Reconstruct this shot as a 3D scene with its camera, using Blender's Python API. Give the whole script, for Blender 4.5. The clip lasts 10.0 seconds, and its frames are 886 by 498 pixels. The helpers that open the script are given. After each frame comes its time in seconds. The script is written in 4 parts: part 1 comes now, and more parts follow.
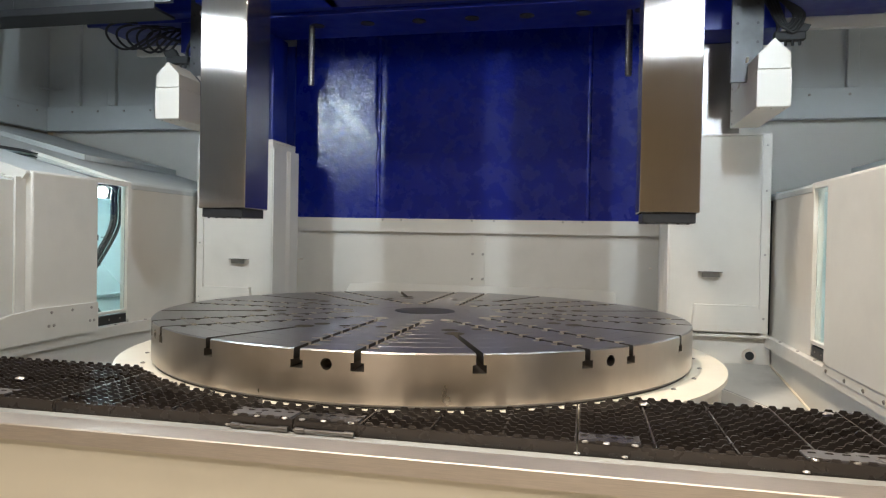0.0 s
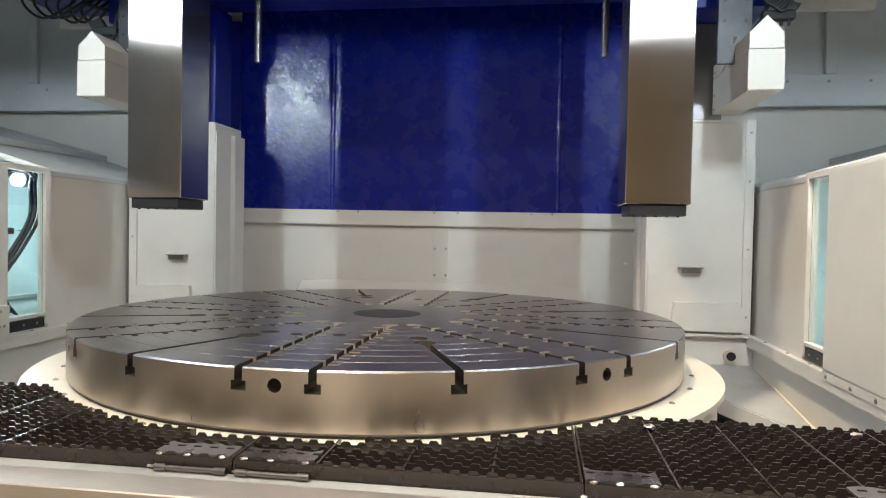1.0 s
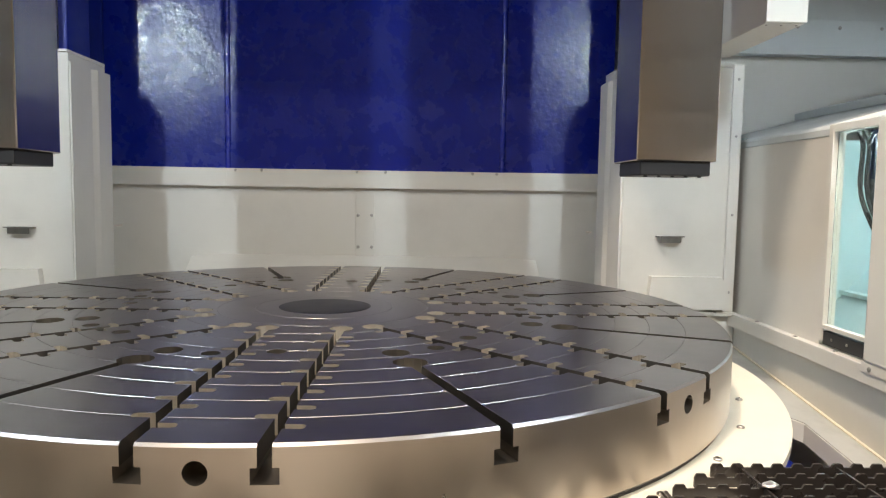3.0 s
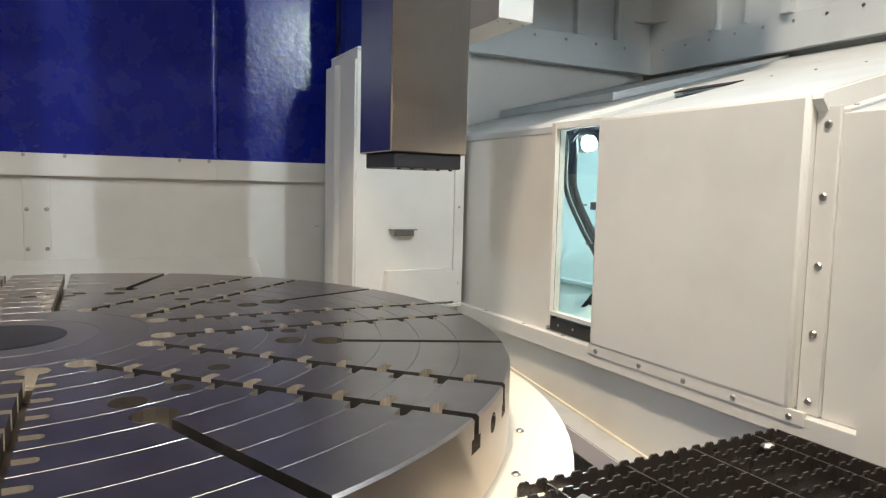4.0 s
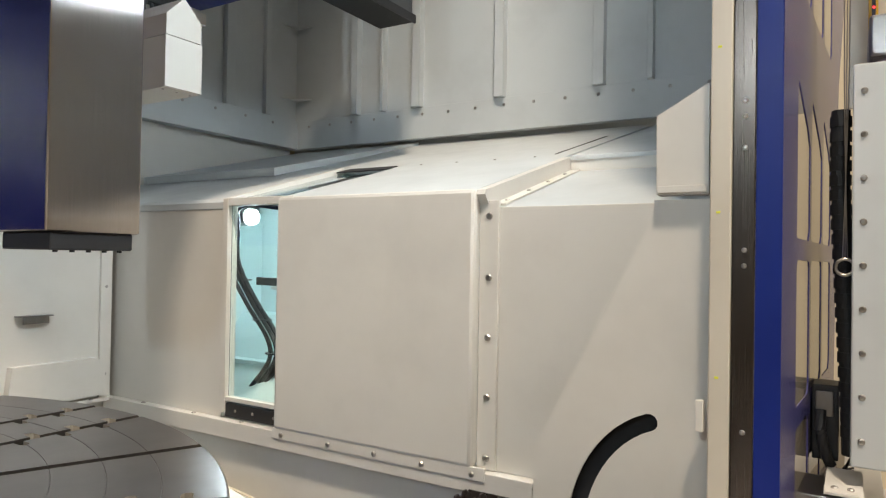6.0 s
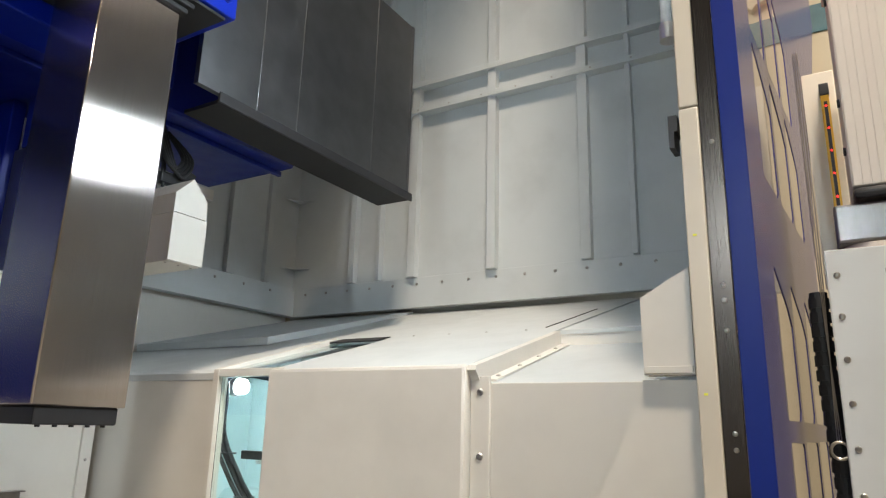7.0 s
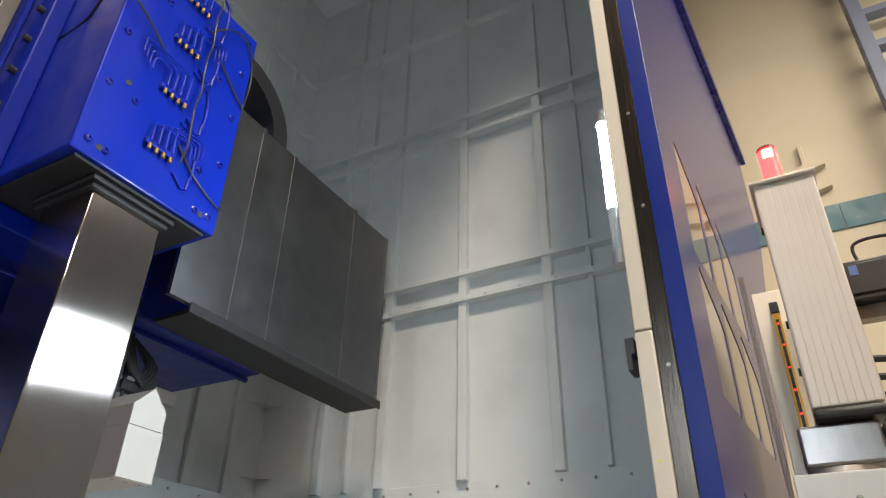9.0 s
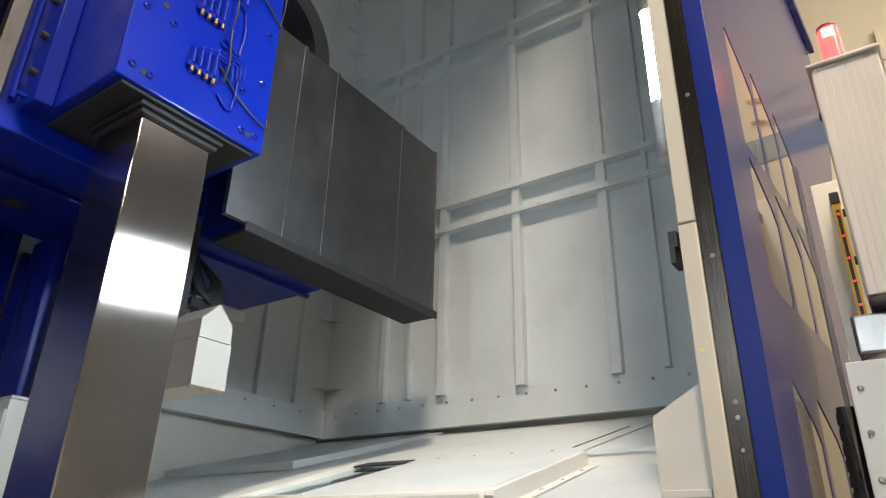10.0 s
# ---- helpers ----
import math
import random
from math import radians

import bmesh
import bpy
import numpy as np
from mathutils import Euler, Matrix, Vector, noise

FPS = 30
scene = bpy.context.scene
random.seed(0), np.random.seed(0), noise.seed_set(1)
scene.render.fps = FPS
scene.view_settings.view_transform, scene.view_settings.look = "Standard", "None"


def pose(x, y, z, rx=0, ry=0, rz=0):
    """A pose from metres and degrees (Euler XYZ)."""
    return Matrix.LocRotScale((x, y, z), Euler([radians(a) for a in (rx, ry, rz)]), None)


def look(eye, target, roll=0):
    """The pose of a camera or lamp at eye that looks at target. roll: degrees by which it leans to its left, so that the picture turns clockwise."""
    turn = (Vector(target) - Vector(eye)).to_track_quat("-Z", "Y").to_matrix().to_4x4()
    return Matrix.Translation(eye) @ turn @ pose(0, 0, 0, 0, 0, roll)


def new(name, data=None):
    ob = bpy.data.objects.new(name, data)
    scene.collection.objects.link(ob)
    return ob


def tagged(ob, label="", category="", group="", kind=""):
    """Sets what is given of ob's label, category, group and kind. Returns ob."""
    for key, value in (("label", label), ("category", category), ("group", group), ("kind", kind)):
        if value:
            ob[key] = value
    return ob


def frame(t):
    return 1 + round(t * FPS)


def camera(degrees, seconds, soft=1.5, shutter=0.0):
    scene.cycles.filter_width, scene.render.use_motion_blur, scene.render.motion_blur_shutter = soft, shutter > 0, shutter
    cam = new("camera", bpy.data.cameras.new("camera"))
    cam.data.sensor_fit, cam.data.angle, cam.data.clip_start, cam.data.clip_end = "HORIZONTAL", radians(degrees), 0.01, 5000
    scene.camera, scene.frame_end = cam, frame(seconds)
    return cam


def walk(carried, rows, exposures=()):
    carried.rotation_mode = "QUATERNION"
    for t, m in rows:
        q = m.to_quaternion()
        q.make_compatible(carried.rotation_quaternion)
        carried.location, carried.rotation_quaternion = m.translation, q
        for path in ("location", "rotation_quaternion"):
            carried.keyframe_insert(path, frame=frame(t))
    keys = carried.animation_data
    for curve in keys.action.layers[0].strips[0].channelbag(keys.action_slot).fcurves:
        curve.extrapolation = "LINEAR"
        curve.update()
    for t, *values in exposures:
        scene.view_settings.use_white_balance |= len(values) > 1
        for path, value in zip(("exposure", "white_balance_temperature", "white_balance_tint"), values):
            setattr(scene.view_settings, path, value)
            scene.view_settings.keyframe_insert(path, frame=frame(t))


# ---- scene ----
cam = camera(66.4, 10.0, 1.2)
PATH = [
    (0, (-0.043, 0.148, 1.52), (-0.457, 2.104, 1.49), 1.1),
    (0.5, (-0.116, 0.352, 1.512), (-0.427, 2.327, 1.444), 1.1),
    (1, (-0.194, 0.551, 1.532), (-0.47, 2.531, 1.48), 1.1),
    (1.5, (-0.284, 0.728, 1.524), (-0.575, 2.705, 1.436), 1.1),
    (2, (-0.435, 0.938, 1.538), (-0.669, 2.918, 1.377), 1.1),
    (2.2, (-0.484, 1.021, 1.542), (-0.668, 3.007, 1.386), 1.1),
    (3.3, (-0.648, 1.543, 1.544), (-0.373, 3.517, 1.377), 1.1),
    (3.5, (-0.664, 1.616, 1.549), (-0.204, 3.555, 1.383), 1.3),
    (4, (-0.753, 1.777, 1.559), (0.176, 3.54, 1.38), 1.4),
    (4.5, (-0.845, 1.922, 1.56), (0.514, 3.37, 1.324), 1.6),
    (5, (-0.907, 1.979, 1.567), (0.647, 3.21, 1.301), 1.5),
    (5.5, (-0.915, 1.982, 1.584), (0.758, 3.063, 1.401), 1.5),
    (5.7, (-0.907, 1.975, 1.601), (0.79, 3.029, 1.494), 1.4),
    (6.8, (-0.915, 1.937, 1.671), (0.754, 2.962, 2.075), 1.3),
    (7, (-0.934, 1.929, 1.664), (0.722, 2.931, 2.166), 1.5),
    (7.5, (-0.937, 1.902, 1.704), (0.695, 2.817, 2.409), 1.2),
    (8, (-0.948, 1.886, 1.727), (0.627, 2.738, 2.619), 1.5),
    (8.5, (-0.953, 1.881, 1.731), (0.56, 2.703, 2.748), 1.4),
    (9, (-0.952, 1.874, 1.724), (0.541, 2.716, 2.755), 1.3),
    (9.5, (-0.945, 1.858, 1.702), (0.544, 2.789, 2.661), 1.5),
    (10, (-0.907, 1.822, 1.675), (0.588, 2.871, 2.492), 1.2),
]
walk(cam, [(t, look(eye, target, roll)) for t, eye, target, roll in PATH],
     [(0, 0.12), (2, 0.28), (3.5, 0.28), (5, -0.05), (10, -0.02)])

CX = -1.01                     # middle plane of the machine
TC = (-1.0, 4.17)              # axis of the rotary table


# ---- light ----
world = bpy.data.worlds.new("world")
scene.world = world
world.use_nodes = True
bgnode = world.node_tree.nodes["Background"]
bgnode.inputs[0].default_value = (1.0, 0.93, 0.84, 1)
bgnode.inputs[1].default_value = 0.03


def lamp(name, m, power, size, size_y, colour, shape="RECTANGLE"):
    data = bpy.data.lights.new(name, "AREA")
    data.shape, data.size, data.size_y, data.energy, data.color = shape, size, size_y, power, colour
    ob = new(name, data)
    ob.matrix_world = m
    return ob


WARM, COOL = (1.0, 0.89, 0.76), (0.86, 0.95, 1.0)
lamp("hall_light", pose(-1.0, -1.2, 8.7), 110, 2.4, 0.5, WARM)
lamp("hall_light", pose(-1.0, -4.4, 8.7), 420, 3.0, 0.6, WARM)
high_bay = lamp("hall_light", look((-3.0, 0.3, 12.0), (2.6, 3.9, 1.5)), 180, 0.9, 0.9, (1.0, 0.85, 0.68))
high_bay.data.spread = radians(64)
lamp("hall_light", look((3.2, -1.2, 6.8), (4.6, 1.6, 3.0)), 115, 3.0, 0.6, WARM)


# ---- materials ----
def material(name):
    m = bpy.data.materials.new(name)
    m.use_nodes = True
    return m, m.node_tree, m.node_tree.nodes["Principled BSDF"]


def link(tree, a, b):
    tree.links.new(a, b)


def noise_node(tree, scale, detail=4, rough=0.6, stretch=(1, 1, 1)):
    co = tree.nodes.new("ShaderNodeTexCoord")
    mp = tree.nodes.new("ShaderNodeMapping")
    mp.inputs["Scale"].default_value = stretch
    n = tree.nodes.new("ShaderNodeTexNoise")
    n.inputs["Scale"].default_value, n.inputs["Detail"].default_value, n.inputs["Roughness"].default_value = scale, detail, rough
    link(tree, co.outputs["Object"], mp.inputs[0])
    link(tree, mp.outputs[0], n.inputs["Vector"])
    return n


def ramp(tree, fac, stops):
    r = tree.nodes.new("ShaderNodeValToRGB")
    while len(r.color_ramp.elements) < len(stops):
        r.color_ramp.elements.new(0.5)
    for e, (p, c) in zip(r.color_ramp.elements, stops):
        e.position, e.color = p, (*c, 1)
    link(tree, fac, r.inputs[0])
    return r


def span(tree, fac, lo, hi):
    r = tree.nodes.new("ShaderNodeMapRange")
    r.inputs["To Min"].default_value, r.inputs["To Max"].default_value = lo, hi
    r.inputs["From Min"].default_value, r.inputs["From Max"].default_value = 0.3, 0.7
    link(tree, fac, r.inputs[0])
    return r


def bump(tree, bsdf, fac, strength, dist=0.002):
    b = tree.nodes.new("ShaderNodeBump")
    b.inputs["Strength"].default_value, b.inputs["Distance"].default_value = strength, dist
    link(tree, fac, b.inputs["Height"])
    link(tree, b.outputs[0], bsdf.inputs["Normal"])


def paint(name, colour, rough=0.4, wear=0.06, grain=260, relief=0.06, coat=0.0):
    m, t, b = material(name)
    big, fine = noise_node(t, 1.7, 5), noise_node(t, grain, 2)
    dark = tuple(c * (1 - wear * 1.6) for c in colour)
    lite = tuple(min(1, c * (1 + wear * 0.5)) for c in colour)
    link(t, ramp(t, big.outputs[0], [(0.3, dark), (0.5, colour), (0.75, lite)]).outputs[0], b.inputs["Base Color"])
    link(t, span(t, noise_node(t, 6, 4).outputs[0], rough - 0.06, rough + 0.1).outputs[0], b.inputs["Roughness"])
    b.inputs["Coat Weight"].default_value = coat
    b.inputs["Coat Roughness"].default_value = 0.12
    bump(t, b, fine.outputs[0], relief, 0.001)
    return m


def steel(name, colour, rough, grain=(6, 6, 0.25), scale=60, aniso=0.0, spread=0.1, across=(0, 0, 1), relief=0.04):
    """Ground metal, with the gloss drawn out across the direction of grinding."""
    m, t, b = material(name)
    b.inputs["Metallic"].default_value = 1.0
    n, big = noise_node(t, scale, 3, 0.6, grain), noise_node(t, 2.3, 4)
    mix = t.nodes.new("ShaderNodeMath")
    mix.operation = "MULTIPLY_ADD"
    mix.inputs[1].default_value = 0.5
    link(t, n.outputs[0], mix.inputs[0])
    half = t.nodes.new("ShaderNodeMath")
    half.operation = "MULTIPLY"
    half.inputs[1].default_value = 0.5
    link(t, big.outputs[0], half.inputs[0])
    link(t, half.outputs[0], mix.inputs[2])
    link(t, ramp(t, mix.outputs[0], [(0.35, tuple(c * 0.8 for c in colour)), (0.65, colour)]).outputs[0], b.inputs["Base Color"])
    link(t, span(t, mix.outputs[0], rough - spread / 2, rough + spread / 2).outputs[0], b.inputs["Roughness"])
    if aniso:
        b.inputs["Anisotropic"].default_value = aniso
        g = t.nodes.new("ShaderNodeNewGeometry")
        c = t.nodes.new("ShaderNodeVectorMath")
        c.operation = "CROSS_PRODUCT"
        link(t, g.outputs["Normal"], c.inputs[0])
        if across is None:                     # turned round an upright axis: spread upwards
            up = t.nodes.new("ShaderNodeCombineXYZ")
            up.inputs[2].default_value = 1.0
            link(t, up.outputs[0], b.inputs["Tangent"])
        else:
            c.inputs[1].default_value = across
            link(t, c.outputs[0], b.inputs["Tangent"])
    bump(t, b, n.outputs[0], relief, 0.0006)
    return m


def plain(name, colour, rough=0.5, metal=0.0, emit=None, power=0.0):
    m, t, b = material(name)
    n = noise_node(t, 40, 3)
    link(t, ramp(t, n.outputs[0], [(0.3, tuple(c * 0.85 for c in colour)), (0.7, colour)]).outputs[0], b.inputs["Base Color"])
    b.inputs["Roughness"].default_value, b.inputs["Metallic"].default_value = rough, metal
    if emit:
        b.inputs["Emission Color"].default_value = (*emit, 1)
        b.inputs["Emission Strength"].default_value = power
    return m


WHITE = paint("white_powder_coat", (0.655, 0.63, 0.58), 0.42, 0.05, 90, 0.0)
GREYWHITE = paint("grey_white_powder_coat", (0.545, 0.57, 0.57), 0.42, 0.06)
CREAM = paint("cream_enamel", (0.78, 0.72, 0.60), 0.35, 0.05)
BLUE = paint("blue_gloss_enamel", (0.0014, 0.009, 0.20), 0.25, 0.05, 26, 0.7, 0.0)
for _n in BLUE.node_tree.nodes:
    if _n.bl_idname == "ShaderNodeBump":
        _n.inputs["Distance"].default_value = 0.004
CASTBLUE = paint("blue_cast_enamel", (0.0014, 0.009, 0.17), 0.36, 0.10, 40, 0.10, 0.0)
SEAMBLUE = paint("blue_rounded_edge", (0.004, 0.012, 0.25), 0.25, 0.1, 30, 0.4, 0.6)
DOORBLUE = paint("blue_door_enamel", (0.004, 0.018, 0.19), 0.36, 0.1, 90, 0.3, 0.0)
DOORBLUE.node_tree.nodes["Principled BSDF"].inputs["Specular IOR Level"].default_value = 0.3
BRIGHTBLUE = paint("bright_blue_enamel", (0.0012, 0.014, 0.27), 0.34, 0.06, 60, 0.1, 0.0)
BRIGHTBLUE.node_tree.nodes["Principled BSDF"].inputs["Specular IOR Level"].default_value = 0.28
COVER = steel("grey_sheet_steel", (0.20, 0.20, 0.205), 0.40, (1, 1, 1), 9)
RAM = steel("ground_ram_steel", (0.62, 0.56, 0.52), 0.15, (9, 9, 0.05), 60, 1.0, 0.02, (0, 0, 1), 0.2)
TOPSTEEL = steel("turned_table_steel", (0.37, 0.35, 0.345), 0.335, (1, 1, 1), 7, 0.0, 0.05, (0, 0, 1), 0.0)
WAY = steel("ground_way_steel", (0.32, 0.31, 0.31), 0.36, (9, 9, 0.1), 60)
RIMSTEEL = steel("turned_rim_steel", (0.59, 0.52, 0.45), 0.33, (1, 1, 0.35), 5, 0.72, 0.18, None, 0.01)
DARKSTEEL = steel("dark_plate_steel", (0.30, 0.28, 0.27), 0.32, (1, 1, 0.3), 30)
STAINLESS = steel("stainless_trim", (0.80, 0.72, 0.65), 0.55, (0.3, 8, 8), 40)
# dark copy of the slot steel, coloured for the shade in long slots
SHADEDSLOT = steel("shaded_slot_steel", (0.20, 0.18, 0.16), 0.42, (1, 1, 1), 20)
JAMBDARK = steel("dark_bronze_strip", (0.10, 0.082, 0.070), 0.26, (9, 9, 0.1), 40)
POSTCREAM = paint("cream_post_enamel", (0.58, 0.53, 0.44), 0.35, 0.06)
BOLTSTEEL = plain("bolt_steel", (0.45, 0.43, 0.40), 0.3, 1.0)
BLACK = plain("black_plastic", (0.018, 0.018, 0.020), 0.45)
RUBBER = plain("black_rubber", (0.012, 0.012, 0.013), 0.6)
GRATING = paint("dark_brown_coated_steel", (0.034, 0.028, 0.025), 0.27, 0.3, 90, 0.25)
WORN = paint("worn_grey_film", (0.10, 0.095, 0.10), 0.25, 0.6, 40)
BRACKET = paint("dark_grey_bracket", (0.055, 0.055, 0.06), 0.4, 0.45)
CAPDARK = steel("dark_table_cap", (0.10, 0.10, 0.105), 0.42, (1, 1, 1), 12)
BRASS = plain("brass_fitting", (0.40, 0.27, 0.10), 0.4, 1.0)
PIPEGREY = paint("blue_grey_enamel", (0.17, 0.20, 0.28), 0.4, 0.08)
# near-black that stands in for the shade inside gaps, bores and recesses
SHADEBLACK = plain("opening_shade_black", (0.02, 0.02, 0.022), 0.8)
HALLWALL = paint("cream_hall_plaster", (0.64, 0.57, 0.43), 0.75, 0.03, 30, 0.6)
TILE = paint("teal_glazed_tile", (0.10, 0.20, 0.24), 0.2, 0.15, 20)
PENDANT = paint("pale_ribbed_aluminium", (0.62, 0.58, 0.53), 0.42, 0.04)
# bright copy of the slot steel for notch walls, painted as if lit
LITNOTCH = steel("lit_notch_steel", (0.78, 0.72, 0.62), 0.48, (1, 1, 1), 30)
# dim copy for round holes and slot floors, shade included in the colour
SHADEDRECESS = steel("shaded_recess_steel", (0.34, 0.31, 0.27), 0.4, (1, 1, 1), 30)
ALU = steel("anodised_aluminium", (0.70, 0.66, 0.62), 0.4, (1, 1, 0.2), 60)
DOORSKIN = plain("blue_gloss_door", (0.06, 0.06, 0.22), 0.24)
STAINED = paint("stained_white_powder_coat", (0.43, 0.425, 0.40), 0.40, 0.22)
YELLOW = paint("yellow_lacquer", (0.75, 0.45, 0.03), 0.4)
TUBEGLASS = plain("clear_tube_end", (0.55, 0.58, 0.60), 0.2)
TUBE = plain("lit_tube", (0.9, 0.9, 0.9), 0.3, 0, (0.76, 0.90, 1.0), 1060.0)
LED = plain("lit_led", (0.9, 0.9, 0.9), 0.3, 0, (0.80, 0.95, 1.0), 260.0)
REDGLOW = plain("red_signal_glass", (0.7, 0.06, 0.05), 0.2, 0, (1.0, 0.012, 0.012), 20.0)
REDCORE = plain("signal_filament", (0.9, 0.4, 0.2), 0.3, 0, (1.0, 0.45, 0.2), 60.0)
REDDOT = plain("red_indicator", (0.8, 0.02, 0.02), 0.3, 0, (1.0, 0.03, 0.02), 5.0)
SAFETY = plain("yellow_sticker", (0.75, 0.75, 0.05), 0.5)
CYANWHITE = paint("pale_niche_paint", (0.62, 0.74, 0.74), 0.5, 0.04)
CONCRETE = paint("grey_shop_floor", (0.48, 0.46, 0.42), 0.5, 0.15, 60, 0.3)


GLASS, _t, _b = material("clear_window_glass")
_b.inputs["Base Color"].default_value = (0.86, 0.97, 0.97, 1)
_b.inputs["Roughness"].default_value, _b.inputs["Transmission Weight"].default_value, _b.inputs["IOR"].default_value = 0.01, 1.0, 1.45
DARKGLASS = plain("dark_tinted_glass", (0.30, 0.27, 0.22), 0.03)
DARKGLASS.node_tree.nodes["Principled BSDF"].inputs["IOR"].default_value = 2.0


# ---- builders ----
def add_box(bm, x0, x1, y0, y1, z0, z1, bevel=0.0):
    x0, x1 = min(x0, x1), max(x0, x1)
    y0, y1 = min(y0, y1), max(y0, y1)
    z0, z1 = min(z0, z1), max(z0, z1)
    r = bmesh.ops.create_cube(bm, size=1.0, matrix=Matrix.LocRotScale(((x0 + x1) / 2, (y0 + y1) / 2, (z0 + z1) / 2), None, (x1 - x0, y1 - y0, z1 - z0)))
    if bevel:
        edges = list({e for v in r["verts"] for e in v.link_edges})
        bmesh.ops.bevel(bm, geom=edges, offset=bevel, segments=2, profile=0.5, affect="EDGES")
    return bm


def box(x0, x1, y0, y1, z0, z1, bevel=0.004):
    return add_box(bmesh.new(), x0, x1, y0, y1, z0, z1, bevel)


def add_prism(bm, poly, axis, a, b):
    """poly: 2D points in the other two axes, in the order (x, y), (x, z) or (y, z)."""
    def place(p, d):
        return {"x": (d, p[0], p[1]), "y": (p[0], d, p[1]), "z": (p[0], p[1], d)}[axis]
    lo = [bm.verts.new(place(p, a)) for p in poly]
    hi = [bm.verts.new(place(p, b)) for p in poly]
    n = len(poly)
    bm.faces.new(lo)
    bm.faces.new(hi)
    for i in range(n):
        bm.faces.new((lo[i], lo[(i + 1) % n], hi[(i + 1) % n], hi[i]))
    return bm


def prism(poly, axis, a, b):
    bm = add_prism(bmesh.new(), poly, axis, a, b)
    bmesh.ops.recalc_face_normals(bm, faces=bm.faces[:])
    return bm


def add_cyl(bm, c, r, h, axis="z", seg=24, r2=None):
    rot = {"z": Matrix(), "x": Matrix.Rotation(radians(90), 4, "Y"), "y": Matrix.Rotation(radians(-90), 4, "X")}[axis]
    bmesh.ops.create_cone(bm, cap_ends=True, segments=seg, radius1=r, radius2=r if r2 is None else r2, depth=h, matrix=Matrix.Translation(c) @ rot)
    return bm


def cyl(c, r, h, axis="z", seg=24, r2=None):
    return add_cyl(bmesh.new(), c, r, h, axis, seg, r2)


def add_tube(bm, pts, r, seg=8):
    """A round tube swept along points."""
    pts = [Vector(p) for p in pts]
    rings, up = [], Vector((0.13, 0.31, 0.94))
    for i, p in enumerate(pts):
        d = (pts[min(i + 1, len(pts) - 1)] - pts[max(i - 1, 0)]).normalized()
        a = d.cross(up).normalized()
        b = d.cross(a)
        rings.append([bm.verts.new(p + r * (math.cos(k * math.tau / seg) * a + math.sin(k * math.tau / seg) * b)) for k in range(seg)])
    for q, s in zip(rings, rings[1:]):
        for k in range(seg):
            bm.faces.new((q[k], q[(k + 1) % seg], s[(k + 1) % seg], s[k]))
    bm.faces.new(rings[0])
    bm.faces.new(rings[-1])
    return bm


def smooth_path(pts, n=6):
    """Points of a smooth line through pts."""
    pts = [Vector(p) for p in pts]
    out = []
    for i in range(len(pts) - 1):
        p0, p1, p2, p3 = pts[max(i - 1, 0)], pts[i], pts[i + 1], pts[min(i + 2, len(pts) - 1)]
        for k in range(n):
            t = k / n
            out.append(0.5 * (2 * p1 + (p2 - p0) * t + (2 * p0 - 5 * p1 + 4 * p2 - p3) * t * t + (3 * p1 - p0 - 3 * p2 + p3) * t ** 3))
    return out + [pts[-1]]


def tube(pts, r, seg=8, n=6):
    return add_tube(bmesh.new(), smooth_path(pts, n), r, seg)


def origin_of(ob):
    v = Vector((0, 0, 0))
    while ob:
        v += ob.location
        ob = ob.parent
    return v


def mesh_of(name, bm, mat, shift=(0, 0, 0), smooth=20):
    bmesh.ops.recalc_face_normals(bm, faces=bm.faces[:])
    bmesh.ops.translate(bm, verts=bm.verts[:], vec=-Vector(shift))
    me = bpy.data.meshes.new(name)
    bm.to_mesh(me)
    bm.free()
    me.materials.append(mat)
    for p in me.polygons:
        p.use_smooth = True
    me.set_sharp_from_angle(angle=radians(smooth))
    return me


def part(name, bm, mat, parent, label=""):
    """One mesh under a thing or a part; the bmesh is in world metres."""
    ob = new(name, mesh_of(name, bm, mat, origin_of(parent)))
    ob.parent = parent
    return tagged(ob, label)


def thing(name, at, label, category, group="", kind=""):
    """An Empty at the base of a thing of several parts."""
    ob = new(name)
    ob.empty_display_size = 0.1
    ob.location = at
    return tagged(ob, label, category, group, kind)


def solid(name, bm, mat, label, category, group="", kind="", at=None):
    """A thing or a piece of the setting of one mesh."""
    if at is None:
        zs = [v.co.z for v in bm.verts]
        xs = [v.co.x for v in bm.verts]
        ys = [v.co.y for v in bm.verts]
        at = ((min(xs) + max(xs)) / 2, (min(ys) + max(ys)) / 2, min(zs))
    ob = new(name, mesh_of(name, bm, mat, at))
    ob.location = at
    return tagged(ob, label, category, group, kind)


def carve(ob, *cutters):
    """Cut the given bmeshes out of a mesh object for good."""
    for bm in cutters:
        bmesh.ops.recalc_face_normals(bm, faces=bm.faces[:])
        me = bpy.data.meshes.new("cutter")
        bmesh.ops.translate(bm, verts=bm.verts[:], vec=-origin_of(ob))
        bm.to_mesh(me)
        bm.free()
        tool = new("cutter", me)
        tool.matrix_world = Matrix.Translation(origin_of(ob))
        mod = ob.modifiers.new("cut", "BOOLEAN")
        mod.operation, mod.object, mod.solver = "DIFFERENCE", tool, "EXACT"
        bpy.context.view_layer.update()
        made = bpy.data.meshes.new_from_object(ob.evaluated_get(bpy.context.evaluated_depsgraph_get()))
        ob.modifiers.remove(mod)
        bpy.data.objects.remove(tool)
        old, ob.data = ob.data, made
        for p in made.polygons:
            p.use_smooth = True
        made.set_sharp_from_angle(angle=radians(20))
        bpy.data.meshes.remove(old)
    return ob


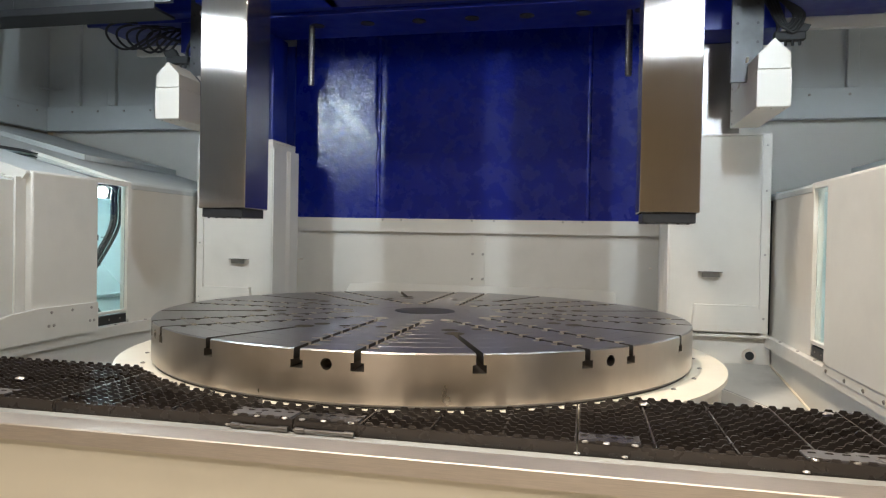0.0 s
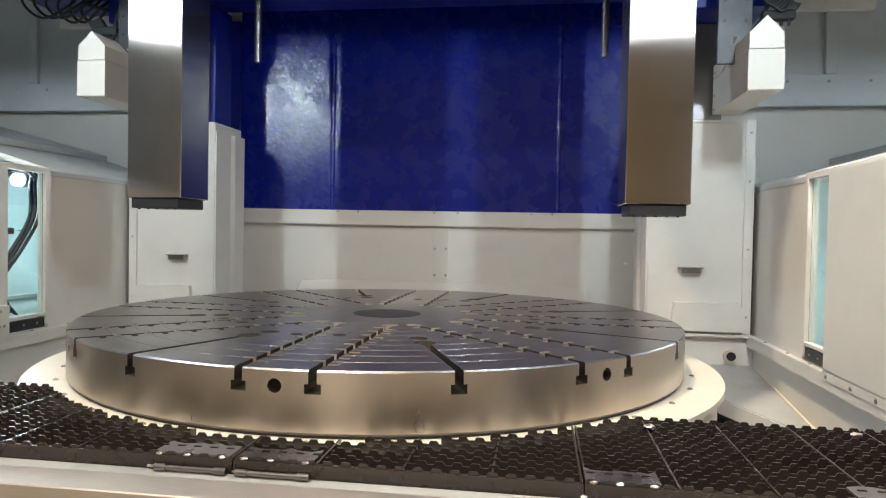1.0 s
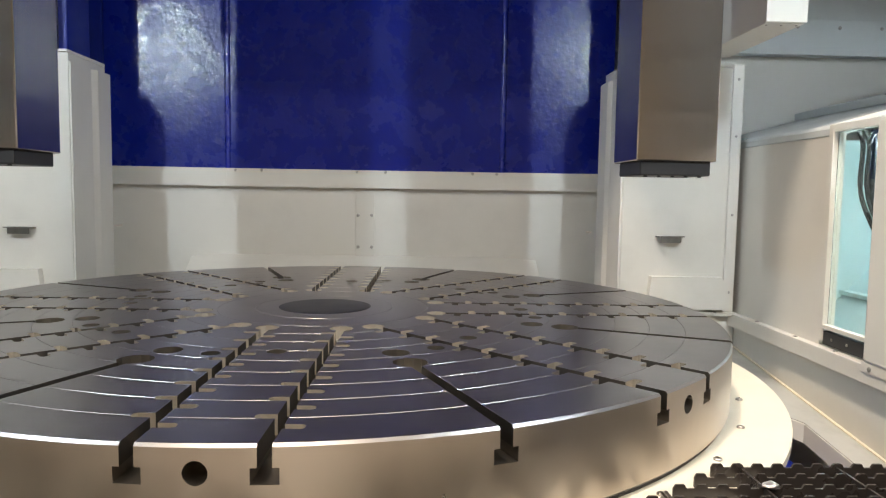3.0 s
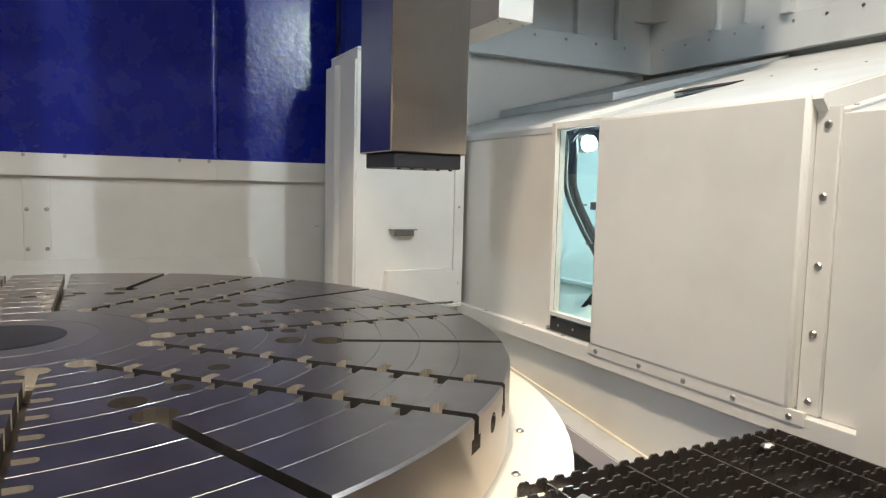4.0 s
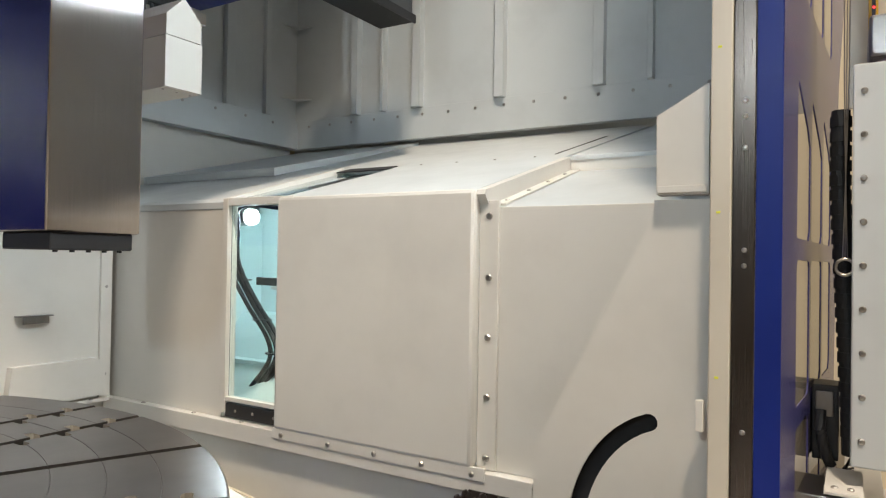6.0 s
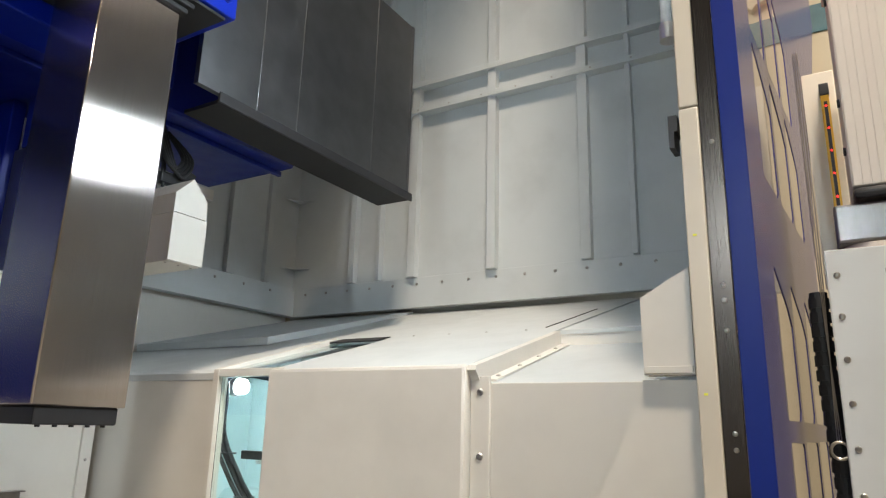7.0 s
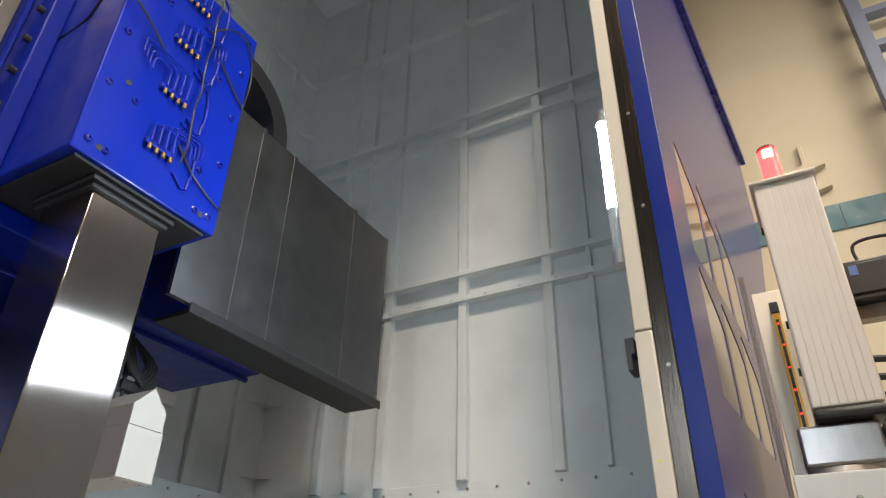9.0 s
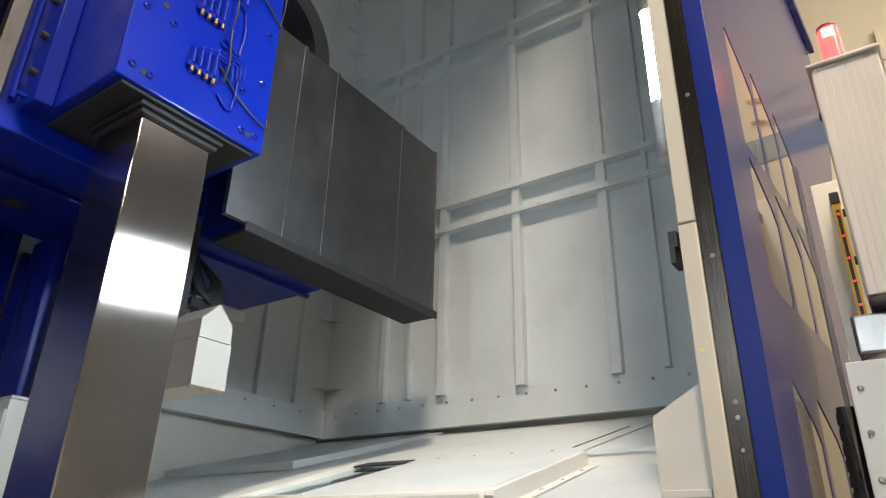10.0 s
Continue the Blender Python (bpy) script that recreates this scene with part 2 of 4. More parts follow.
def bolt_mesh(r, mat):
    bm = bmesh.new()
    prof = [(1.0, 0.0), (0.98, 0.28), (0.75, 0.52), (0.4, 0.6)]
    rings = [[bm.verts.new((r * q * math.cos(k * math.tau / 10), r * q * math.sin(k * math.tau / 10), r * h)) for k in range(10)] for q, h in prof]
    for a, b in zip(rings, rings[1:]):
        for k in range(10):
            bm.faces.new((a[k], a[(k + 1) % 10], b[(k + 1) % 10], b[k]))
    low = [bm.verts.new((v.co.x, v.co.y, r * 0.35)) for v in rings[-1]]
    for k in range(10):
        bm.faces.new((rings[-1][k], rings[-1][(k + 1) % 10], low[(k + 1) % 10], low[k]))
    bm.faces.new(low)
    return mesh_of("bolt", bm, mat)


BOLTS = {}


def bolts(parent, places, facing, r=0.010, mat=None):
    """Button-head screws on a face; facing is the way that the heads point."""
    mat = mat or BOLTSTEEL
    key = (r, mat.name)
    if key not in BOLTS:
        BOLTS[key] = bolt_mesh(r, mat)
    q = Vector(facing).to_track_quat("Z", "Y")
    for p in places:
        ob = new("bolt", BOLTS[key])
        ob.parent = parent
        ob.location = Vector(p) - origin_of(parent)
        ob.rotation_mode = "QUATERNION"
        ob.rotation_quaternion = q


# ---- the large structure ----
def structure(name, bm, mat, label, category="wall"):
    return solid(name, bm, mat, label, category, kind="structure", at=(0, 0, 0))


def side(s, middle=CX):
    """Maps x of the side at +x to the same place on either side of a middle plane."""
    return lambda x: x if s > 0 else 2 * middle - x


HEADS = -0.966                 # middle plane between the two tool heads


OUT, BACK, TOP = 3.52, 6.20, 8.8     # inner faces of the tall enclosure
floor = structure("floor", box(-9, 9, -16, 9, -0.1, 0.0, 0), CONCRETE, "grey concrete floor of the workshop under the machine", "floor")
# the tray takes the shade below the bars as its own black colour
tray = structure("tray_floor", box(-3.4, 1.35, 2.3, 6.3, 0.16, 0.20, 0), SHADEBLACK, "chip tray floor under the steel grating, coloured black for shade", "floor")
# unseen sheet added on top; its height cuts off the high-bay light
ceiling = structure("ceiling", box(-5.7, 3.7, 2.2, 6.4, TOP, TOP + 0.05, 0), GREYWHITE, "unseen grey-white sheet added over the machine to limit the hall light", "ceiling")
ceiling2 = structure("hall_ceiling", box(-9, 9, -16, 9, 12.6, 12.7, 0), HALLWALL, "cream plastered ceiling of the workshop hall", "ceiling")
wall_s = structure("wall_south", box(-9, 9, -16.1, -16.0, 0, 12.6, 0), HALLWALL, "cream plastered workshop wall behind the camera")
wall_w = structure("wall_west", box(-9.1, -9, -16, 9, 0, 12.6, 0), HALLWALL, "cream plastered workshop wall")
wall_n = structure("wall_north", box(-9, 9, 9, 9.1, 0, 12.6, 0), HALLWALL, "cream plastered workshop wall")
wall_e = structure("wall_east", box(5.0, 5.1, -16, 9, 0, 12.6, 0), HALLWALL, "cream plastered workshop wall with a tile band")

# tall sheet-metal enclosure: outer walls from the ledge upwards, with pressed ribs
RIBH = [(4.23, 4.47), (5.98, 6.19), (7.5, 7.56)]


def outer_wall(s):
    X = side(s)
    w = structure("wall_enclosure_" + ("east" if s > 0 else "west"), add_box(box(X(OUT), X(OUT + 0.04), 2.2, BACK + 0.04, 2.555, TOP, 0), X(OUT + 0.14), X(OUT + 0.18), 2.2, BACK + 0.14, 0.0, 2.60), GREYWHITE,
                  "grey-white sheet steel enclosure wall with welded ribs")
    for y, wd in [(5.50, 0.05), (5.22, 0.025), (4.89, 0.06), (4.17, 0.06), (3.43, 0.06), (3.09, 0.03), (2.6, 0.05)]:
        part("rib", box(X(OUT - 0.065), X(OUT + 0.001), y - wd * 0.62, y + wd * 0.62, 2.80, TOP, 0.004), GREYWHITE, w)
    for z0, z1 in RIBH:
        if z1 - z0 > 0.1:
            for z in (z0, z1):
                part("rib", box(X(OUT - 0.09), X(OUT + 0.001), 2.25, BACK, z - 0.024, z + 0.024, 0.004), GREYWHITE, w)
        else:
            part("rib", box(X(OUT - 0.08), X(OUT + 0.001), 2.25, BACK, z0, z1, 0.006), GREYWHITE, w)
    part("lower_flange", box(X(OUT - 0.018), X(OUT + 0.001), 2.25, BACK, 2.555, 2.80, 0.004), GREYWHITE, w)
    bolts(w, [(X(OUT - 0.018), 2.5 + 0.235 * k, 2.745) for k in range(16)], (-s, 0, 0), 0.012)
    bolts(w, [(X(OUT - 0.09), 2.75 + 0.3 * k, z) for k in range(11) for z in (4.23, 5.98)], (-s, 0, 0), 0.008)
    return w


for s in (1, -1):
    outer_wall(s)

wall_b = structure("wall_enclosure_back", add_box(box(-5.54, -2.62, BACK, BACK + 0.04, 2.555, TOP, 0), 0.60, 3.52, BACK, BACK + 0.04, 2.555, TOP), GREYWHITE, "grey-white sheet steel back wall with welded ribs")
wall_b2 = structure("wall_enclosure_low", add_box(box(-5.54, -2.62, BACK + 0.06, BACK + 0.1, 0.0, 2.60, 0), 0.60, 3.52, BACK + 0.06, BACK + 0.1, 0.0, 2.60), WHITE, "white lower back wall under the ribbed sheets")
for s in (1, -1):
    X = side(s)
    for x, wd in [(1.45, 0.04), (2.02, 0.045), (2.75, 0.045), (3.15, 0.03)]:
        part("rib", box(X(x - wd), X(x + wd), BACK - 0.045, BACK + 0.001, 2.80, TOP, 0.008), GREYWHITE, wall_b)
    for z in (4.45, 5.98, 7.5):
        part("rib", box(X(0.9), X(3.48), BACK - 0.056, BACK + 0.001, z - 0.022, z + 0.022, 0.006), GREYWHITE, wall_b)
    part("lower_flange", box(X(0.9), X(3.50), BACK - 0.046, BACK + 0.001, 2.555, 2.80, 0.003), GREYWHITE, wall_b)
    bolts(wall_b, [(X(1.4 + 0.3 * k), BACK - 0.046, 2.745) for k in range(7)], (0, -1, 0), 0.012)
    for z in (2.98, 3.62, 4.9, 5.3, 5.65, 6.4, 6.75, 7.1, 7.9):
        part("gusset", prism([(X(OUT), BACK), (X(OUT - 0.19), BACK), (X(OUT - 0.10), BACK - 0.05), (X(OUT - 0.05), BACK - 0.10), (X(OUT), BACK - 0.19)], "z", z, z + 0.008), GREYWHITE, wall_b)

# front of the enclosure beside the loading opening
for s in (1, -1):
    X = side(s)
    structure("wall_front_" + ("east" if s > 0 else "west"), box(X(1.06), X(OUT), 2.20, 2.24, 0, TOP, 0), GREYWHITE, "grey-white front sheet of the enclosure")


# sloping roofs over the side niches, and the niche walls
def niche(s):
    X = side(s)
    tag = "east" if s > 0 else "west"
    x0 = 1.25
    def on(x):
        return 1.875 + 0.272 * (x - 1.215)
    ynear = 3.09 if s > 0 else 3.50
    roof = structure("niche_roof_" + tag, prism([(X(1.247), 1.868), (X(1.262), 1.884), (X(1.29), on(1.29) - 0.002), (X(3.655), on(3.655)), (X(3.655), on(3.655) - 0.04), (X(1.29), 1.838), (X(1.247), 1.838)], "y", 4.455, 6.26), GREYWHITE, "white sloping sheet roof over the side niche", "roof")
    part("sliding_roof", prism([(X(1.216), 1.870), (X(1.26), on(1.26)), (X(2.30), on(2.30)), (X(3.655), on(3.655)), (X(3.655), on(3.655) - 0.03), (X(1.216), 1.845)], "y", ynear + 0.021, 4.074), GREYWHITE, roof)
    part("link_roof", prism([(X(2.06), on(2.06)), (X(3.655), on(3.655)), (X(3.655), on(3.655) - 0.03), (X(2.06), on(2.06) - 0.03)], "y", 4.075, 4.455), GREYWHITE, roof)
    part("roof_track", prism([(X(1.24), 1.885), (X(2.06), on(2.06) + 0.018), (X(2.06), on(2.06) - 0.02), (X(1.24), 1.85)], "y", 4.430, 4.456), WHITE, roof)
    part("roof_glass", prism([(X(1.24), on(1.24) - 0.012), (X(2.06), on(2.06) - 0.012), (X(2.06), on(2.06) - 0.018), (X(1.24), on(1.24) - 0.018)], "y", 4.075, 4.430), GLASS, roof, "clear glass strip in the roof").visible_shadow = False
    part("front_roof", prism([(X(1.256), 1.812), (X(2.05), 2.035), (X(3.655), 2.455), (X(3.655), 2.425), (X(1.29), 1.785), (X(1.256), 1.785)], "y", 2.24, ynear), GREYWHITE, roof)
    part("roof_lip", prism([(X(1.24), 1.815), (X(2.04), 2.03), (X(2.04), 2.10), (X(1.212), 1.872), (X(1.205), 1.855)], "y", ynear - 0.015, ynear + 0.0205), WHITE, roof)
    part("lip_flange", prism([(X(1.27), 1.826), (X(2.03), 2.038), (X(2.03), 2.032), (X(1.27), 1.818)], "y", ynear - 0.065, ynear - 0.016), WHITE, roof)
    slope = Vector((-s * 0.26, 0, 1)).normalized()
    bolts(roof, [(X(x), ynear - 0.042, 1.826 + 0.279 * (x - 1.27)) for x in (1.33, 1.52, 1.71, 1.90)], slope, 0.009)
    part("roof_step", box(X(2.034), X(2.05), 2.24, ynear - 0.016, 2.02, 2.085, 0.002), WHITE, roof)
    part("upper_roof", prism([(X(2.028), 2.102), (X(3.655), on(3.655)), (X(3.655), on(3.655) - 0.03), (X(2.028), 2.082)], "y", 2.24, ynear - 0.016), GREYWHITE, roof)
    # slit and gap are solid strips on the roof, coloured for shade
    part("slit", prism([(X(2.2), on(2.2) + 0.003), (X(3.0), on(3.0) + 0.003), (X(3.0), on(3.0) - 0.002), (X(2.2), on(2.2) - 0.002)], "y", ynear + 0.12, ynear + 0.128), SHADEBLACK, roof)
    part("roof_gap_shade", prism([(X(2.0), on(2.0) + 0.005), (X(2.12), on(2.12) + 0.005), (X(2.12), on(2.12) - 0.002), (X(2.0), on(2.0) - 0.002)], "y", 4.10, 4.43), SHADEBLACK, roof)
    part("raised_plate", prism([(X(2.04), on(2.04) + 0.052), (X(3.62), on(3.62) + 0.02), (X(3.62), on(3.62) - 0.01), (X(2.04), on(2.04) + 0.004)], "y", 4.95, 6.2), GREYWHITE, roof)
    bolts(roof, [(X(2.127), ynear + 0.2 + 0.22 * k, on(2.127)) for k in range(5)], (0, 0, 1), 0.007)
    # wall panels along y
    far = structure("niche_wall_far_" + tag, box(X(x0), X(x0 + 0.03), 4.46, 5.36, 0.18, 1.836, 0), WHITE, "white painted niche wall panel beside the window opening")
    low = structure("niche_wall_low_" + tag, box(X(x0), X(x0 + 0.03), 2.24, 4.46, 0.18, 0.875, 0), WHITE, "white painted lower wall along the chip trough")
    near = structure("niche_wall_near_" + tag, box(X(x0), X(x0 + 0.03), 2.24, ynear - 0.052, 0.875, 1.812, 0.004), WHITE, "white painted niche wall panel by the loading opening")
    # black sheet drawn for the shade between wall panel and column guard
    part("gap_shade", box(X(1.208), X(x0 + 0.03), 5.40, 5.41, 0.86, 1.86, 0), SHADEBLACK, far)
    led = thing("wall_ledge", (X(x0), 4.2, 0.84), "white folded ledge with steel screws along the niche wall", "ledge")
    part("ledge_plate", box(X(x0 - 0.045), X(x0), 2.88, 5.36, 0.846, 0.876, 0.004), WHITE, led)
    part("ledge_drop", box(X(x0 - 0.045), X(x0 - 0.041), 2.88, 5.36, 0.80, 0.85, 0.001), WHITE, led)
    bolts(led, [(X(x0 - 0.022), y, 0.876) for y in (4.30, 4.62, 5.0, 5.28)], (0, 0, 1), 0.011)
    # shallow cover panel that stands proud, with its screwed flange
    cov = thing("cover_panel", (X(1.22), 3.6, 0.87), "white sheet cover panel with a screwed flange on the niche wall", "panel")
    part("sheet", box(X(1.195), X(x0), ynear + 0.02, 4.075, 0.885, 1.876, 0.016), WHITE, cov)
    part("flange", box(X(1.235), X(x0), ynear - 0.055, ynear + 0.02, 0.88, 1.835, 0.003), WHITE, cov)
    if s > 0:
        part("lower_flange", box(X(1.200), X(1.215), 3.06, 4.085, 0.845, 0.892, 0.003), WHITE, cov)
        bolts(cov, [(X(1.235), 3.072, z) for z in (0.92, 1.135, 1.347, 1.56, 1.779)], (-s, 0, 0), 0.013)
        bolts(cov, [(X(1.200), y, 0.866) for y in (3.11, 3.32, 3.54, 3.77, 4.03)], (-s, 0, 0), 0.011)
    else:
        part("kick_plate", prism([(2.9, 0.86), (2.9, 0.93), (3.36, 1.045), (3.55, 1.06), (4.05, 1.06), (4.05, 0.87)], "x", X(1.17), X(1.195)), WHITE, cov, "folded white kick plate")
        bolts(cov, [(X(1.17), y, z) for y, z in ((3.65, 1.03), (3.82, 1.03), (3.985, 1.03), (3.63, 0.95), (3.67, 0.95), (3.975, 0.945), (4.01, 0.945))], (-s, 0, 0), 0.010)
    # window opening
    win = structure("window_" + ("1" if s > 0 else "2"), box(X(x0 - 0.012), X(x0 + 0.03), 4.425, 4.46, 0.90, 1.885, 0.003), WHITE, "open window in the niche wall with a white frame", "window")
    part("window_frame", box(X(x0 - 0.012), X(x0 + 0.03), 4.02, 4.425, 1.850, 1.885, 0.003), WHITE, win)
    part("window_sill", box(X(x0 - 0.01), X(x0 + 0.03), 4.02, 4.425, 0.955, 0.975, 0.003), WHITE, win)
    part("rail", box(X(x0 - 0.004), X(x0 + 0.03), 4.05, 4.43, 0.882, 0.945, 0.004), BLACK, win, "black rubber sliding rail")
    bolts(win, [(X(x0 - 0.004), y, 0.915) for y in (4.12, 4.25, 4.36)], (-s, 0, 0), 0.007)
    part("jamb", box(X(x0 + 0.03), X(x0 + 0.05), 4.425, 4.46, 0.9, 1.885, 0.003), WHITE, win)
    part("pane", box(X(x0 + 0.012), X(x0 + 0.018), 4.02, 4.425, 0.975, 1.85, 0), GLASS, win, "clear glass pane").visible_shadow = False
    # what stands in the niche
    lampn = thing("niche_lamp", (X(1.95), 5.06, 1.80), "bright cool white work lamp inside the niche", "lamp", "niche lamps")
    part("lens", cyl((X(1.95), 5.03, 1.85), 0.045, 0.03, "y", 24), LED, lampn, "glowing lamp lens")
    part("housing", cyl((X(1.95), 5.075, 1.85), 0.055, 0.06, "y", 24), ALU, lampn)
    hose = thing("cable_bundle", (X(1.85), 4.85, 0.80), "thick black bundle of tied cables inside the niche", "cables", "niche cables")
    path = [(1.85, 5.12, 1.93), (1.85, 5.08, 1.84), (1.84, 5.06, 1.585), (1.84, 4.90, 1.354), (1.84, 4.73, 1.167), (1.85, 4.72, 1.04), (1.86, 4.86, 0.885), (1.86, 4.95, 0.81)]
    for k, (dx, dy) in enumerate(((0, 0), (0.025, 0.02), (-0.02, 0.025), (0.01, -0.03), (0.03, -0.01))):
        part("cable", tube([(X(x + dx), y + dy, z) for x, y, z in path], 0.013, 8), RUBBER, hose)
    for y, z in ((4.99, 1.48), (4.82, 1.26), (4.715, 1.08)):
        part("tie", cyl((X(1.845), y, z), 0.055, 0.008, "z", 14), BLACK, hose)
    part("upper_cable", tube([(X(1.85), 5.08, 1.86), (X(1.7), 4.8, 1.90), (X(1.65), 4.5, 1.87), (X(1.6), 4.2, 1.85)], 0.012, 8), RUBBER, hose)
    arm = thing("niche_bracket", (X(1.85), 4.78, 1.44), "small black bracket on the niche wall", "bracket", "niche brackets")
    part("arm", box(X(1.83), X(1.87), 4.55, 4.86, 1.455, 1.50, 0.004), BLACK, arm)
    part("clip", box(X(1.825), X(1.875), 4.70, 4.74, 1.435, 1.455, 0.004), ALU, arm)
    shelf = thing("niche_shelf", (X(2.2), 4.7, 0.98), "pale narrow shelf rail inside the niche", "shelf", "niche shelves")
    part("rail", box(X(1.9), X(2.2), 3.3, 5.35, 0.985, 1.01, 0.004), CYANWHITE, shelf)
    # chamber behind the window
    ch = structure("niche_chamber_" + tag, box(X(2.35), X(2.38), 3.1, 5.4, 0.3, 2.05, 0), CYANWHITE, "pale painted inner wall of the lit niche")
    structure("niche_chamber_end_" + tag, box(X(x0 + 0.03), X(2.35), 5.36, 5.40, 0.3, 1.9, 0), CYANWHITE, "pale painted end wall of the lit niche")
    structure("niche_chamber_front_" + tag, box(X(x0 + 0.03), X(2.35), 3.09, 3.12, 0.3, 1.84, 0), CYANWHITE, "pale painted end wall of the lit niche")
    structure("niche_floor_" + tag, box(X(x0 + 0.03), X(2.35), 3.1, 5.4, 0.78, 0.80, 0), CYANWHITE, "pale painted floor of the lit niche", "floor")
    structure("niche_ledge_" + tag, prism([(X(1.75), 0.80), (X(2.35), 0.80), (X(2.35), 1.25), (X(2.2), 1.25)], "y", 3.12, 5.36), CYANWHITE, "pale sloping apron inside the lit niche", "ledge")
    # trough floor plate that falls towards the front
    def fall(bm):
        for v in bm.verts:
            v.co.z += 0.121 * (v.co.y - 5.276)
        return bm
    rim = [(X(x), y) for x, y in ((x0, 5.30), (0.55, 5.30), (0.60, 5.05), (0.888, 4.641), (1.112, 4.305), (1.115, 2.5), (x0, 2.5))]
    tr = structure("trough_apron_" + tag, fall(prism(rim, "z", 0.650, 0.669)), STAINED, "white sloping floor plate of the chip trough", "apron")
    part("drop", fall(prism([(X(0.58), 5.05), (X(0.884), 4.636), (X(1.108), 4.300), (X(1.111), 2.5), (X(1.116), 2.5), (X(1.113), 4.306), (X(0.889), 4.642), (X(0.585), 5.055)], "z", 0.58, 0.664)), WHITE, tr)
    part("weld_seam", fall(prism([(X(x0 - 0.014), 5.29), (X(x0 - 0.014), 2.5), (X(x0 - 0.001), 2.5), (X(x0 - 0.001), 5.29)], "z", 0.668, 0.676)), CREAM, tr)

for s in (1, -1):
    niche(s)

# back of the work space: white lower panel, ledge strip, blue upper panels
JL, JR, SL, SR = -1.955, -0.04, -2.75, 0.71      # joints and outer ends of the folded back
YC, YS = 6.205, 6.12


def folded(z0, z1, out, thick=0.03):
    poly = [(SL, YS - out), (JL, YC - out), (JR, YC - out), (SR, YS - out), (SR, YS + thick - out), (JR, YC + thick - out), (JL, YC + thick - out), (SL, YS + thick - out)]
    return prism(poly, "z", z0, z1)


back_low = structure("back_panel_low", folded(0.6, 1.62, 0.0), WHITE, "white folded lower back panel behind the rotary table", "panel")
back_blue = structure("back_panel_blue", folded(1.69, 3.9, 0.0), BLUE, "glossy blue painted folded back panel of the column", "panel")
strip = structure("ledge_strip", folded(1.575, 1.668, 0.045), WHITE, "white ledge strip between blue and white back panels", "ledge")
part("top_flange", folded(1.668, 1.70, 0.018), WHITE, strip)
bolts(strip, [(x, YC - 0.018, 1.688) for x in (-1.9, -1.72, -1.06, -0.86, -0.25, -0.08)], (0, -1, 0), 0.010)
bolts(back_low, [(x, YC - 0.006, z) for x in (-1.05, -0.955) for z in (1.386, 1.162)], (0, -1, 0), 0.012)
part("joint_cover", box(-1.07, -0.935, YC - 0.006, YC, 1.0, 1.57, 0.002), WHITE, back_low)
for x in (JL, JR):
    part("seam", cyl((x, YC, 2.8), 0.020, 2.2, "z", 24), SEAMBLUE, back_blue)
    part("seam", box(x - 0.003, x + 0.003, YC - 0.05, YC, 1.575, 1.665, 0.001), WHITE, strip)
part("skirt", prism([(YC - 0.2, 0.98), (YC, 1.10), (YC, 0.6), (YC - 0.2, 0.6)], "x", JL - 0.25, JR + 0.25), WHITE, back_low)


# guarded column feet on both sides of the table
def column(s):
    X = side(s)
    c = thing("column_guard", (X(0.87), 5.6, 0.5), "tall white sheet steel guard around a machine column", "guard", "column guards")
    part("front_sheet", box(X(0.545), X(1.205), 5.28, 5.72, 0.87, 2.29, 0.006), WHITE, c)
    part("rear_sheet", box(X(0.76), X(1.205), 5.722, 6.2, 0.87, 2.288, 0.004), WHITE, c)
    part("inner_sheet", prism([(X(0.535), 5.285), (X(0.535), 5.52), (X(0.515), 5.56), (X(0.515), 5.72), (X(0.60), 5.72), (X(0.60), 5.29)], "z", 0.9, 2.24), WHITE, c)
    part("edge_angle", box(X(1.155), X(1.215), 5.262, 5.279, 0.87, 2.30, 0.002), WHITE, c)
    part("top_flange", box(X(0.545), X(1.205), 5.27, 5.72, 2.29, 2.305, 0.002), WHITE, c)
    part("foot", prism([(X(0.70), 0.90), (X(1.17), 0.90), (X(1.17), 1.03), (X(1.13), 1.09), (X(0.72), 1.09)], "y", 5.235, 5.28), WHITE, c)
    part("base_sheet", box(X(0.42), X(1.245), 5.30, 6.2, 0.2, 0.868, 0.004), WHITE, c)
    part("base_flange", box(X(0.60), X(1.23), 5.25, 5.30, 0.862, 0.882, 0.003), WHITE, c)
    h = part("handle", box(X(0.745), X(0.905), 5.236, 5.28, 1.318, 1.324, 0.002), DARKSTEEL, c, "bent steel handle")
    part("lip", box(X(0.765), X(0.885), 5.240, 5.246, 1.285, 1.318, 0.002), DARKSTEEL, h)
    b = part("bracket", box(X(0.44), X(0.458), 5.60, 5.68, 1.315, 1.325, 0.002), STAINLESS, c, "small steel bracket")
    bolts(c, [(X(1.185), 5.262, z) for z in (1.0, 1.45, 1.9, 2.22)], (0, -1, 0), 0.008)
    bolts(c, [(X(x), 5.24, 0.882) for x in (0.75, 1.1)], (0, 0, 1), 0.010)
    p = part("drain_port", cyl((X(1.10), 5.29, 0.735), 0.045, 0.05, "y", 20), STAINLESS, c, "round steel drain port")
    part("bore", cyl((X(1.10), 5.264, 0.735), 0.030, 0.006, "y", 20), SHADEBLACK, p)


for s in (1, -1):
    column(s)


